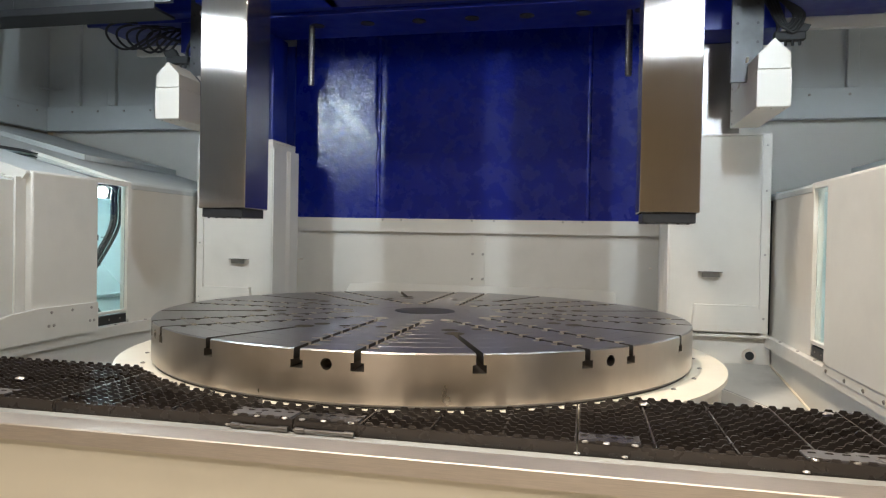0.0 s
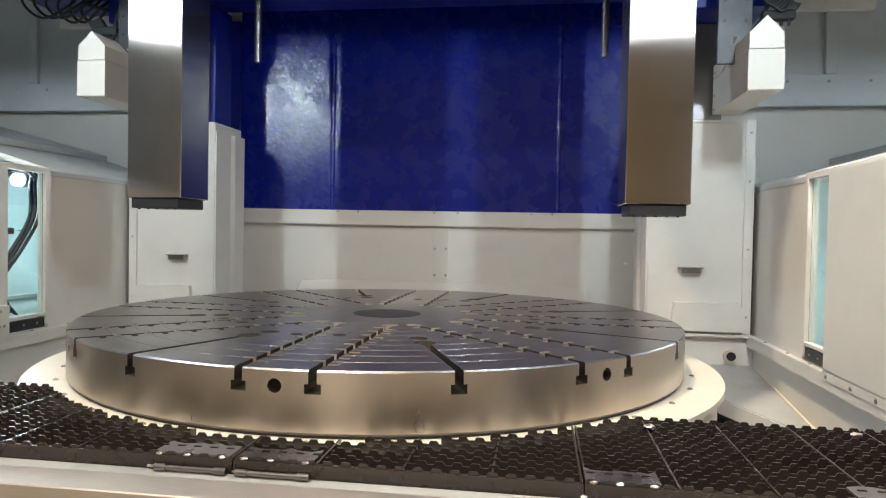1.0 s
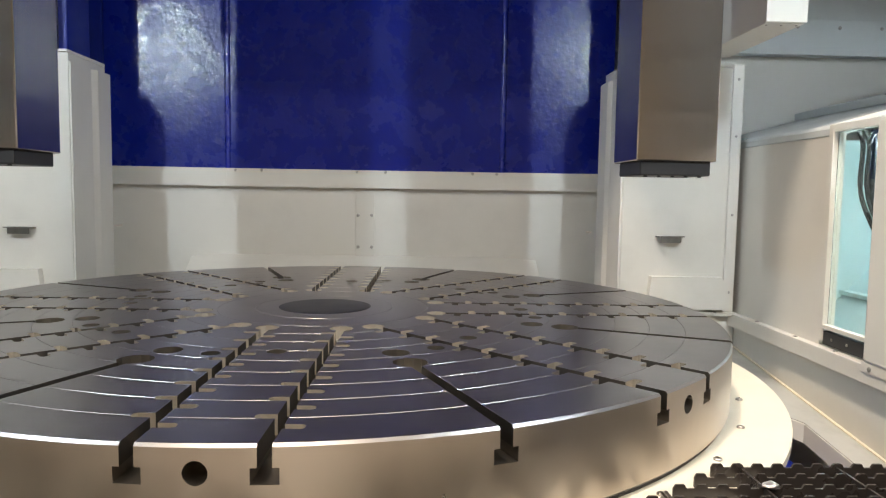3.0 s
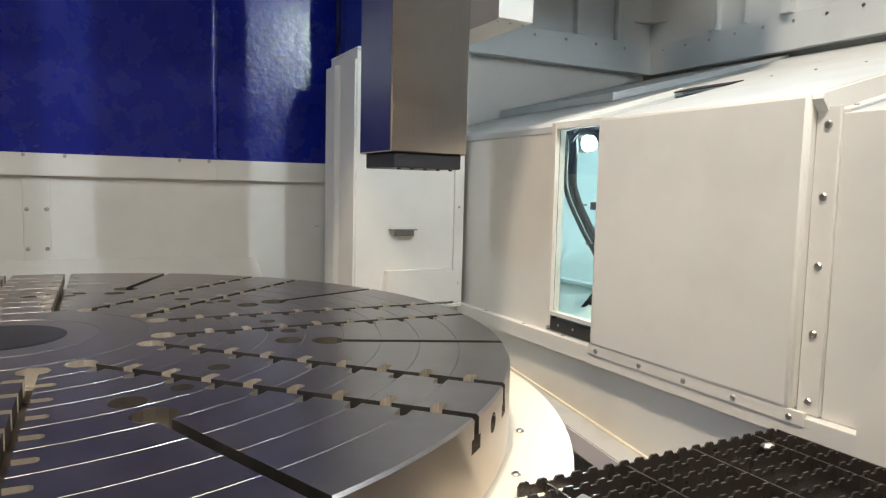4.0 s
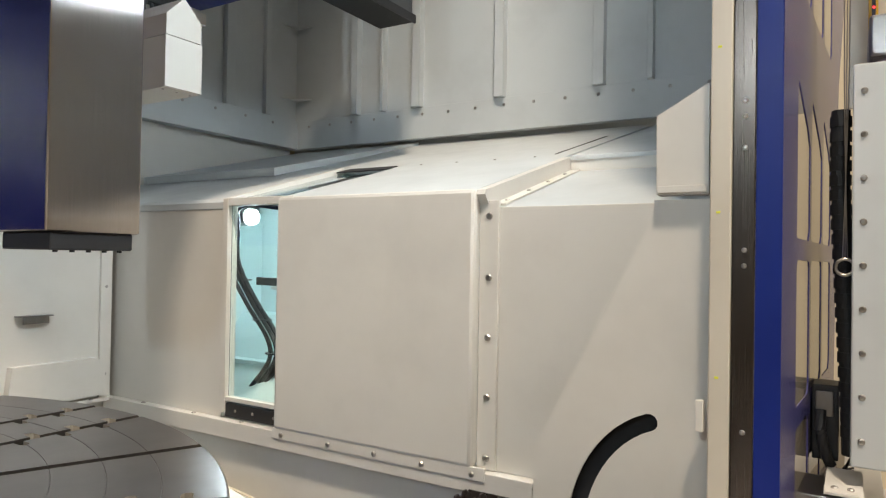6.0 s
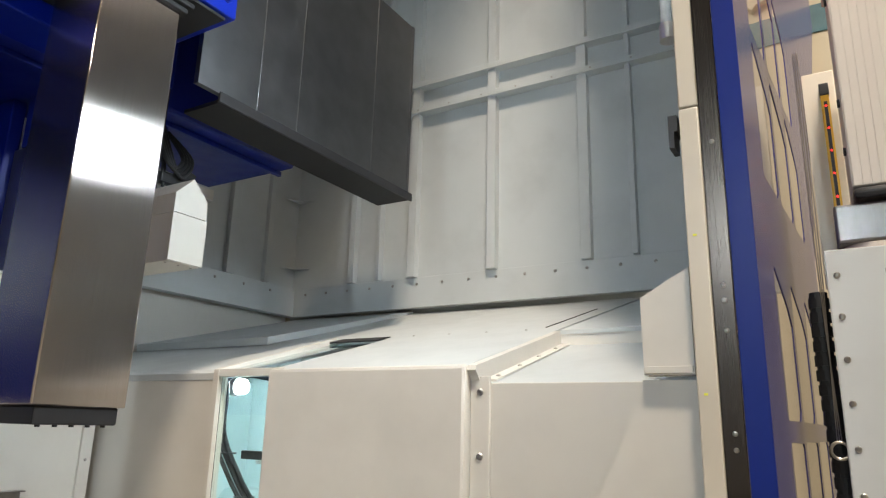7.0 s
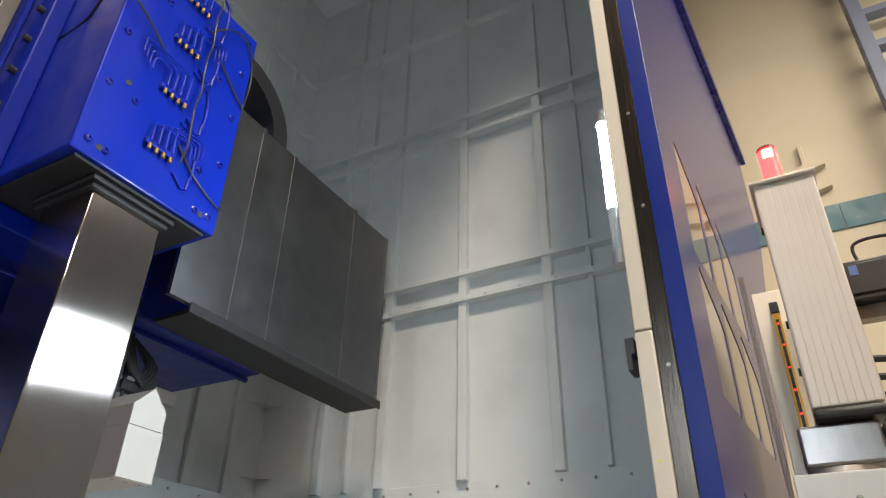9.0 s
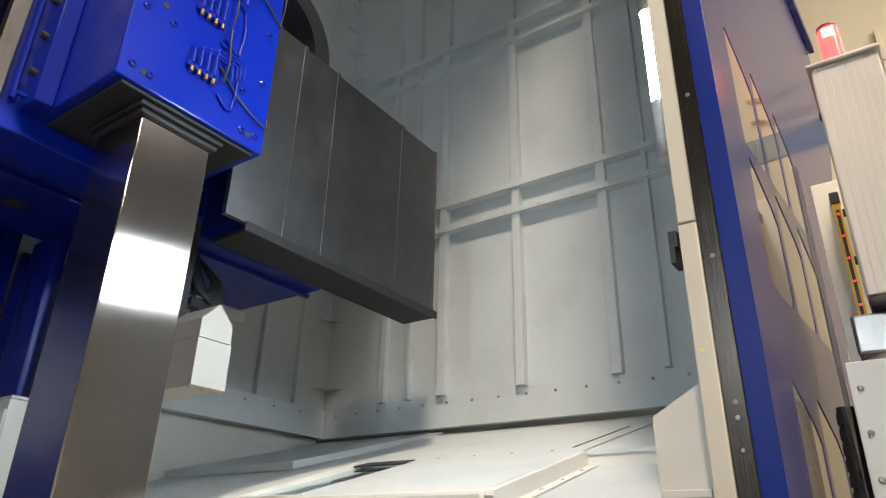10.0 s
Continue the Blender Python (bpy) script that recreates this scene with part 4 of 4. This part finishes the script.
def upper_column(s):
    X = side(s)
    c = thing("machine_column", (X(0.7), 5.7, 2.28), "blue painted machine column above the white guard", "column", "machine columns")
    part("slide_block", box(X(0.68), X(1.20), 4.98, 5.4, 2.955, 3.22, 0.006), CASTBLUE, c)
    part("cheek", box(X(0.63), X(0.70), 5.45, 5.72, 2.306, 3.22, 0.01), CASTBLUE, c)
    part("web", box(X(0.735), X(1.0), 6.10, 6.14, 2.29, 3.3, 0.004), CASTBLUE, c)
    part("way", box(X(0.68), X(1.0), 5.29, 5.50, 2.29, 2.95, 0.004), WAY, c, "ground steel guide way")
    part("screw", cyl((X(0.23), 5.30, 2.98), 0.022, 0.48, "z", 16), DARKSTEEL, c, "steel lead screw")
    for k in range(16):
        part("thread", cyl((X(0.23), 5.30, 2.76 + 0.028 * k), 0.027, 0.012, "z", 16), DARKSTEEL, c)
    X = side(s, -0.985)
    st = thing("probe_bracket", (X(0.9), 5.0, 2.3), "grey steel bracket plate with holes by the column", "bracket", "probe brackets")
    part("plate", box(X(0.83), X(1.02), 4.75, 4.78, 2.55, 3.3, 0.003), BRACKET, st)
    for k in range(4):
        for x in (0.865, 0.985):
            part("bore", cyl((X(x), 4.749, 2.80 + 0.12 * k), 0.009, 0.004, "y", 10), SHADEBLACK, st)
    b = thing("probe_box", (X(1.02), 4.9, 2.33), "white house-shaped sheet box hung beside the ram", "box", "probe boxes")
    part("hood", prism([(X(0.931), 2.566), (X(1.111), 2.566), (X(1.111), 2.655), (X(1.020), 2.745), (X(0.931), 2.655)], "y", 4.478, 5.25), WHITE, b)
    part("case", box(X(0.930), X(1.112), 4.49, 5.25, 2.337, 2.5635, 0.003), WHITE, b)
    part("door", box(X(0.926), X(1.116), 4.474, 4.4885, 2.34, 2.561, 0.002), WHITE, b)
    part("flap", prism([(4.98, 2.56), (5.02, 2.56), (4.72, 2.70), (4.70, 2.69)], "x", X(0.918), X(0.929)), WHITE, b)
    bolts(b, [(X(0.93), 5.2, z) for z in (2.36, 2.45, 2.6)], (-s, 0, 0), 0.008)
    bolts(b, [(X(x), 4.52, 2.337) for x in (0.95, 1.02, 1.09)], (0, 0, -1), 0.006)
    e = thing("cable_bundle", (X(1.15), 5.0, 2.75), "black cables and plugs above the probe box", "cables", "cable bundles")
    for k in range(0 if s < 0 else 4):
        part("cable", tube([(X(1.05 + 0.02 * k), 4.9, 3.15), (X(1.12 + 0.02 * k), 4.85, 2.95 - 0.01 * k), (X(1.18 + 0.015 * k), 4.84, 2.92 - 0.012 * k), (X(1.22 + 0.02 * k), 4.86, 3.0), (X(1.14), 4.9, 3.12)], 0.011, 8), RUBBER, e)
    part("cable", tube([(X(1.05), 4.96, 3.23), (X(1.05), 4.92, 3.14), (X(1.13), 4.90, 2.98), (X(1.13), 4.885, 2.88), (X(1.08), 4.88, 2.80), (X(1.03), 4.88, 2.735)], 0.012, 8), RUBBER, e)
    for k in range(0 if s > 0 else 6):
        loop = [(-3.66 + 0.045 * k + (0.20 - 0.012 * k) * math.cos(v), 4.95 + 0.05 * k + 0.05 * math.sin(2 * v), 3.10 + 0.006 * k + (0.105 - 0.012 * (k % 3)) * math.sin(v + 0.12 * k)) for v in [radians(d) for d in range(0, 361, 20)]]
        part("cable", tube(loop, 0.0095, 8, 2), RUBBER, e)
    if s < 0:
        part("cable", tube([(-3.42, 5.0, 3.1), (-3.25, 5.0, 3.05), (-3.15, 5.0, 3.02), (-3.05, 5.0, 3.12), (-2.95, 5.0, 3.2)], 0.013, 8), RUBBER, e)
    part("plug", box(X(1.11), X(1.30), 4.86, 4.92, 2.835, 2.895, 0.012), RUBBER, e)
    part("clamp", prism([(X(1.20), 2.895), (X(1.31), 2.895), (X(1.33), 2.93), (X(1.24), 2.955)], "y", 4.87, 4.91), RUBBER, e)
    for k in range(4):
        part("pin", cyl((X(1.14 + 0.042 * k), 4.88, 2.825), 0.009, 0.04, "z", 8), RUBBER, e)


for s in (1, -1):
    upper_column(s)


# ---- door post, lamps, open door ----
def post(s):
    X = side(s)
    p = thing("door_post", (X(0.98), 2.24, 0.86), "cream painted door post with yellow marks", "post", "door posts")
    part("profile", box(X(0.948), X(1.055), 2.230, 2.284, 0.87, 2.565, 0.005), POSTCREAM, p)
    part("upper_profile", box(X(0.948), X(1.055), 2.230, 2.284, 2.569, TOP, 0.005), POSTCREAM, p)
    part("steel_strip", box(X(0.951), X(1.05), 2.176, 2.229, 0.80, TOP, 0.002), JAMBDARK, p, "dark bronze strip")
    part("foot", box(X(0.935), X(1.06), 2.18, 2.31, 0.0, 0.865, 0.008), WHITE, p)
    part("clip", prism([(2.29, 2.55), (2.315, 2.55), (2.315, 2.45), (2.30, 2.45), (2.30, 2.50), (2.29, 2.50)], "x", X(0.948), X(1.02)), BLACK, p)
    for z in (0.906, 1.332, 1.757, 2.185):
        part("mark", box(X(0.9468), X(0.948), 2.257, 2.267, z - 0.003, z + 0.003, 0), SAFETY, p, "small yellow mark")
    bolts(p, [(X(0.951), 2.20, z) for z in (1.2, 1.62, 1.66, 1.92, 2.0, 2.04, 2.45, 3.0, 3.4)], (-s, 0, 0), 0.007)
    part("latch", box(X(0.94), X(0.96), 2.292, 2.312, 1.19, 1.27, 0.002), WHITE, p)
    X = side(s, -1.075)
    l = thing("tube_lamp", (X(1.052), 2.318, 2.855), "lit white tube lamp standing upright on the door post", "lamp", "tube lamps")
    part("tube", cyl((X(1.052), 2.318, 3.275), 0.020, 0.38, "z", 20), TUBE, l, "glowing glass tube")
    part("tube_end", cyl((X(1.052), 2.318, 2.995), 0.021, 0.179, "z", 20), TUBEGLASS, l, "unlit grey end of the tube")
    sweep = [radians(v) for v in range(-130, 51, 15)]
    shell = [(X(1.052 + 0.031 * math.cos(q)), 2.318 + 0.031 * math.sin(q)) for q in sweep] + [(X(1.052 + 0.028 * math.cos(q)), 2.318 + 0.028 * math.sin(q)) for q in reversed(sweep)]
    part("housing", prism(shell, "z", 2.86, 3.525), ALU, l, "grey lamp housing behind the tube")
    for z0, z1 in ((2.855, 2.91), (3.47, 3.53)):
        part("end_cap", cyl((X(1.052), 2.318, (z0 + z1) / 2), 0.027, z1 - z0, "z", 20), ALU, l)
    # hood box and the plate with the curved slot
    X = side(s)
    b = thing("corner_box", (X(1.03), 2.37, 1.81), "white folded sheet box on the door post", "box")
    part("shell", prism([(2.295, 1.812), (2.432, 1.812), (2.434, 2.03), (2.295, 2.11)], "x", X(1.0), X(1.06)), WHITE, b)
    part("flange", box(X(0.992), X(0.9995), 2.298, 2.428, 1.815, 1.835, 0.002), WHITE, b)
    a = thing("slotted_plate", (X(1.04), 2.5, 0.6), "white side plate with a curved slot by the door post", "plate")
    pl = part("plate", prism([(2.80, 0.60), (2.80, 1.05), (2.445, 1.76), (2.445, 1.80), (2.295, 1.80), (2.295, 0.60)], "x", X(1.03), X(1.038)), WHITE, a)
    c, r, w = (2.37, 0.80), 0.389, 0.025
    angles = [radians(v) for v in range(2, 77, 6)]
    end = angles[-1]
    tip = [(c[0] + 0.77 * r * math.cos(end) + w * math.cos(end + v), c[1] + r * math.sin(end) + w * math.sin(end + v)) for v in [radians(d) for d in range(30, 151, 30)]]
    cut = [(c[0] + (r + w) * 0.78 * math.cos(q), c[1] + (r + w) * math.sin(q)) for q in angles] + tip + [(c[0] + (r - w) * 0.75 * math.cos(q), c[1] + (r - w) * math.sin(q)) for q in reversed(angles)]
    carve(pl, prism(cut, "x", 1.0 if s > 0 else X(1.0), X(1.07)))
    # black sheet behind the curved slot, put there as its shade
    part("slot_shade", prism([(2.30, 0.62), (2.72, 0.62), (2.72, 1.0), (2.60, 1.22), (2.30, 1.22)], "x", X(1.07), X(1.075)), SHADEBLACK, a)


for s in (1, -1):
    post(s)


def rot_about(bm, p, deg):
    bmesh.ops.rotate(bm, cent=p, matrix=Matrix.Rotation(radians(deg), 3, "Z"), verts=bm.verts[:])
    return bm


HINGE, SWING = (0.952, 2.117, 0), -3.4
door = thing("sliding_door", (0.952, 2.14, 0.55), "open blue-edged sliding door with slanted window cut-outs", "door")
skin = part("panel", rot_about(prism([(0.952, 0.58), (2.35, 0.58), (2.5, 2.4), (2.9, 3.1), (3.6, 3.8), (4.3, 4.6), (4.3, 5.75), (0.952, 5.75)], "y", 2.117, 2.125), HINGE, SWING), DOORSKIN, door, "glossy blue door skin")
part("edge", rot_about(box(0.952, 0.975, 2.1255, 2.172, 0.55, 5.8, 0.004), HINGE, SWING), DOORBLUE, door, "blue painted door edge")
part("edge_face", rot_about(box(0.945, 0.951, 2.113, 2.174, 0.55, 5.8, 0.002), HINGE, SWING), DOORBLUE, door)
part("top_rail", rot_about(box(1.9, 4.35, 2.075, 2.116, 5.42, 5.52, 0.004), HINGE, SWING), BLUE, door)
part("bottom_rail", rot_about(box(0.96, 2.35, 2.1255, 2.172, 0.55, 0.62, 0.004), HINGE, SWING), BLUE, door)
cut = bmesh.new()
for row, (z0, z1) in enumerate(((2.95, 3.46), (2.43, 2.90), (1.70, 2.15), (1.22, 1.64), (0.75, 1.16))):
    for x0, x1 in ((1.24, 1.53), (1.57, 1.87), (1.91, 2.18)):
        chamfer = 0.10 if row in (0, 1, 2) else 0.02
        shape = [(x0, z0 + 0.01), (x0 + 0.01, z0), (x1 - 0.03, z0), (x1, z0 + 0.03), (x1, z1 - chamfer - (0.05 if chamfer > 0.05 else 0.0)), (x1 - (0.06 if chamfer > 0.05 else 0.015), z1 - chamfer + (0.0 if chamfer > 0.05 else 0.015)), (x0 + 0.02, z1), (x0, z1 - 0.02)]
        add_prism(cut, shape, "y", 2.0, 2.2)
        rim = [(x0 + (q[0] - x0) * 1.0, q[1]) for q in shape]
        part("pane", rot_about(prism(rim, "y", 2.1195, 2.1235), HINGE, SWING), DARKGLASS, door, "tinted glass pane")
carve(skin, rot_about(cut, HINGE, SWING))


# ---- outside the door ----
pend = thing("control_column", (1.58, 1.77, 2.36), "ribbed aluminium control column under a red beacon", "control column")
part("body", box(1.42, 1.78, 1.665, 1.873, 2.41, 3.27, 0.012), PENDANT, pend)
for k in range(8):
    y = 1.682 + 0.0245 * k
    part("rib", box(1.4188, 1.4215, y - 0.0112, y + 0.0112, 2.415, 3.265, 0.001), PENDANT, pend)
part("cap", box(1.405, 1.79, 1.655, 1.884, 3.27, 3.285, 0.006), PENDANT, pend)
part("grip", box(1.40, 1.55, 1.67, 1.87, 2.37, 2.405, 0.014), BLACK, pend, "black rubber grip")
for z in (2.55, 2.72, 3.1):
    part("button", cyl((1.47, 1.876, z), 0.014, 0.010, "y", 12), BLACK, pend)
for k in range(3):
    part("cable", tube([(1.5, 1.66, 2.45 + 0.06 * k), (1.5, 1.60, 2.44 + 0.06 * k), (1.5, 1.5, 2.40 + 0.06 * k)], 0.012, 8), RUBBER, pend)
bea = thing("signal_beacon", (1.50, 1.79, 3.285), "lit red signal beacon on the control column", "signal lamp")
part("base", cyl((1.50, 1.79, 3.315), 0.037, 0.06, "z", 24), REDGLOW, bea)
part("glass", cyl((1.50, 1.79, 3.405), 0.035, 0.12, "z", 24), REDGLOW, bea, "glowing red lens")
part("filament", box(1.462, 1.468, 1.772, 1.808, 3.42, 3.455, 0.002), REDCORE, bea)
part("top_cap", cyl((1.50, 1.79, 3.472), 0.036, 0.012, "z", 24), plain("dark_red_plastic", (0.25, 0.03, 0.03), 0.3), bea)
neck = thing("swivel_mount", (1.55, 1.78, 2.2), "grey steel swivel arm under the control column", "arm")
part("yoke", box(1.42, 1.75, 1.70, 1.93, 2.235, 2.36, 0.01), DARKSTEEL, neck)
part("turntable", cyl((1.52, 1.82, 2.222), 0.10, 0.025, "z", 32), STAINLESS, neck)
part("hose", tube([(1.45, 1.69, 2.34), (1.44, 1.63, 2.30), (1.46, 1.58, 2.22), (1.5, 1.55, 2.1)], 0.035, 12), RUBBER, neck, "black corrugated hose")
cab = thing("control_cabinet", (1.65, 1.65, 0.0), "light grey sheet steel cabinet with screws along its edge", "cabinet")
part("body", box(1.36, 1.95, 1.30, 1.968, 1.05, 2.205, 0.006), GREYWHITE, cab)
part("stand", box(1.5, 1.8, 1.35, 1.8, 0.0, 1.05, 0.006), GREYWHITE, cab)
bolts(cab, [(1.36, 1.94, 2.126 - 0.125 * k) for k in range(9)] + [(1.36, 1.81, 2.13 - 0.14 * k) for k in range(8)], (-1, 0, 0), 0.0095)
part("bore", cyl((1.359, 1.74, 1.78), 0.022, 0.004, "x", 18), SHADEBLACK, cab)
def hose_y(z):
    return 2.0 - 0.035 * max(0.0, min(1.0, (1.85 - z) / 0.7))


hz = thing("cable_hose", (1.5, 2.0, 1.1), "black corrugated cable hose beside the cabinet", "hose")
bm = bmesh.new()
add_tube(bm, smooth_path([(1.50, hose_y(z), z) for z in (2.10, 1.9, 1.6, 1.3, 1.05)], 8), 0.026, 12)
part("core", bm, RUBBER, hz)
for k in range(22):
    part("corrugation", cyl((1.50, hose_y(1.12 + 0.045 * k), 1.12 + 0.045 * k), 0.030, 0.032, "z", 18), RUBBER, hz)
part("ring", add_tube(bmesh.new(), [(1.40, 1.985 + 0.024 * math.cos(q * math.tau / 16), 1.62 + 0.024 * math.sin(q * math.tau / 16)) for q in range(17)], 0.005, 6), BOLTSTEEL, hz)
for dy in (-0.006, 0.0, 0.006):
    part("wire", tube([(1.40, 1.985 + dy, 2.9), (1.40, 1.985 + dy, 2.2), (1.40, 1.985 - dy, 1.64)], 0.0018, 5), BOLTSTEEL, hz)
lc = thing("light_curtain", (1.95, 1.92, 2.3), "yellow light curtain strip with red indicator dots", "sensor")
part("strip", box(1.95, 1.98, 1.895, 1.925, 2.3, 2.98, 0.003), YELLOW, lc)
part("window", box(1.946, 1.95, 1.903, 1.915, 2.3, 2.95, 0.001), BLACK, lc)
part("top_cap", box(1.945, 1.985, 1.893, 1.927, 2.98, 3.03, 0.004), BLACK, lc)
for k in range(7):
    part("indicator", cyl((1.945, 1.909, 2.36 + 0.095 * k), 0.004, 0.004, "x", 10), REDDOT, lc, "red indicator")
part("mount", box(1.985, 2.0, 1.87, 1.985, 2.2, 3.1, 0.004), CREAM, lc)
mot = thing("door_drive", (1.45, 2.05, 0.72), "dark steel door drive block with a round hub", "motor")
part("block", box(1.30, 1.52, 1.965, 2.115, 0.79, 0.972, 0.006), DARKSTEEL, mot)
part("hub", cyl((1.296, 2.03, 0.885), 0.062, 0.012, "x", 40), DARKSTEEL, mot)
part("disc", cyl((1.289, 2.03, 0.88), 0.024, 0.010, "x", 28), DARKSTEEL, mot)
part("guard", prism([(1.935, 0.70), (1.942, 0.70), (1.942, 0.985), (2.03, 0.985), (2.03, 0.992), (1.935, 0.992)], "x", 1.28, 1.55), WHITE, mot, "bent white guard sheet")
bolts(mot, [(1.33, y, 0.992) for y in (1.965, 2.005)], (0, 0, 1), 0.010)
run = thing("guide_beam", (2.6, 2.0, 0.0), "white painted guide beam under the sliding door", "beam")
part("top", box(1.25, 4.6, 1.86, 2.10, 0.70, 0.78, 0.006), WHITE, run)
part("web", box(1.3, 4.6, 1.90, 2.06, 0.0, 0.70, 0.004), WHITE, run)
part("rail", box(1.55, 4.6, 1.99, 2.02, 0.78, 0.80, 0.003), DARKSTEEL, run)
swt = thing("limit_switch", (1.62, 2.05, 1.0), "black limit switch with loose cables by the door", "switch")
part("frame", box(1.60, 1.72, 2.0, 2.075, 1.0, 1.24, 0.004), BLACK, swt)
part("face", box(1.595, 1.60, 2.015, 2.065, 1.14, 1.22, 0.003), DARKSTEEL, swt)
part("plug", tube([(1.59, 2.05, 1.16), (1.57, 2.05, 1.10), (1.57, 2.035, 1.03), (1.58, 2.02, 0.99)], 0.017, 10), BLACK, swt)
for k in range(4):
    part("wire", tube([(1.58, 2.02, 1.0), (1.56, 2.03 - 0.01 * k, 0.96 - 0.01 * k), (1.6, 2.0 - 0.01 * k, 0.95 + 0.02 * k), (1.9, 1.96, 0.90 + 0.01 * k)], 0.004, 6), RUBBER, swt)
# hall wall: tile band, beam end, steel frame
bandz = 4.95
for k in range(16):
    part("tile", box(4.985, 5.0, -2.0 + 0.36 * k, -1.646 + 0.36 * k, bandz, bandz + 0.26, 0.003), TILE, wall_e)
part("timber", box(4.94, 5.0, 1.9, 4.5, 4.05, 4.35, 0.01), CREAM, wall_e, "pale timber board on the wall")
tw = thing("steel_frame", (4.8, 0.5, 4.5), "blue-grey painted steel frame by the hall wall", "frame")
for y in (0.62, -0.4):
    part("leg", box(4.70, 4.86, y - 0.06, y + 0.06, 0.0, 8.9, 0.008), PIPEGREY, tw)
for k in range(9):
    part("rung", box(4.72, 4.84, -0.36, 0.58, 4.9 + 0.42 * k, 4.98 + 0.42 * k, 0.006), PIPEGREY, tw)
anc = thing("wall_anchor", (4.97, 1.4, 5.2), "plastered iron wall anchor with star-shaped ends", "anchor")
for z in (5.38, 5.62):
    part("star", prism([(1.40 + (0.16 if k % 2 == 0 else 0.05) * math.cos(k * math.tau / 8), z + (0.07 if k % 2 == 0 else 0.04) * math.sin(k * math.tau / 8)) for k in range(8)], "x", 4.93, 5.0), HALLWALL, anc)
part("rod", box(4.95, 5.0, 1.38, 1.42, 5.3, 5.9, 0.008), HALLWALL, anc)
el = thing("junction_box", (2.3, 1.5, 3.1), "black plastic junction box with a cable", "box")
part("case", box(2.3, 2.45, 1.40, 1.60, 3.12, 3.32, 0.01), BLACK, el)
part("lid", box(2.292, 2.30, 1.41, 1.59, 3.15, 3.30, 0.004), BLACK, el)
part("sticker", box(2.290, 2.292, 1.54, 1.575, 3.24, 3.29, 0), plain("blue_sticker", (0.08, 0.16, 0.42), 0.5), el, "blue warning sticker")
part("beam", box(2.35, 2.42, 0.6, 1.75, 3.05, 3.118, 0.004), DARKSTEEL, el)
part("stand", box(2.35, 2.42, 0.60, 0.67, 0.0, 3.05, 0.004), DARKSTEEL, el)
part("cable", tube([(2.35, 1.52, 3.32), (2.35, 1.52, 3.42), (2.35, 1.40, 3.44), (2.35, 1.2, 3.40)], 0.008, 8), RUBBER, el)
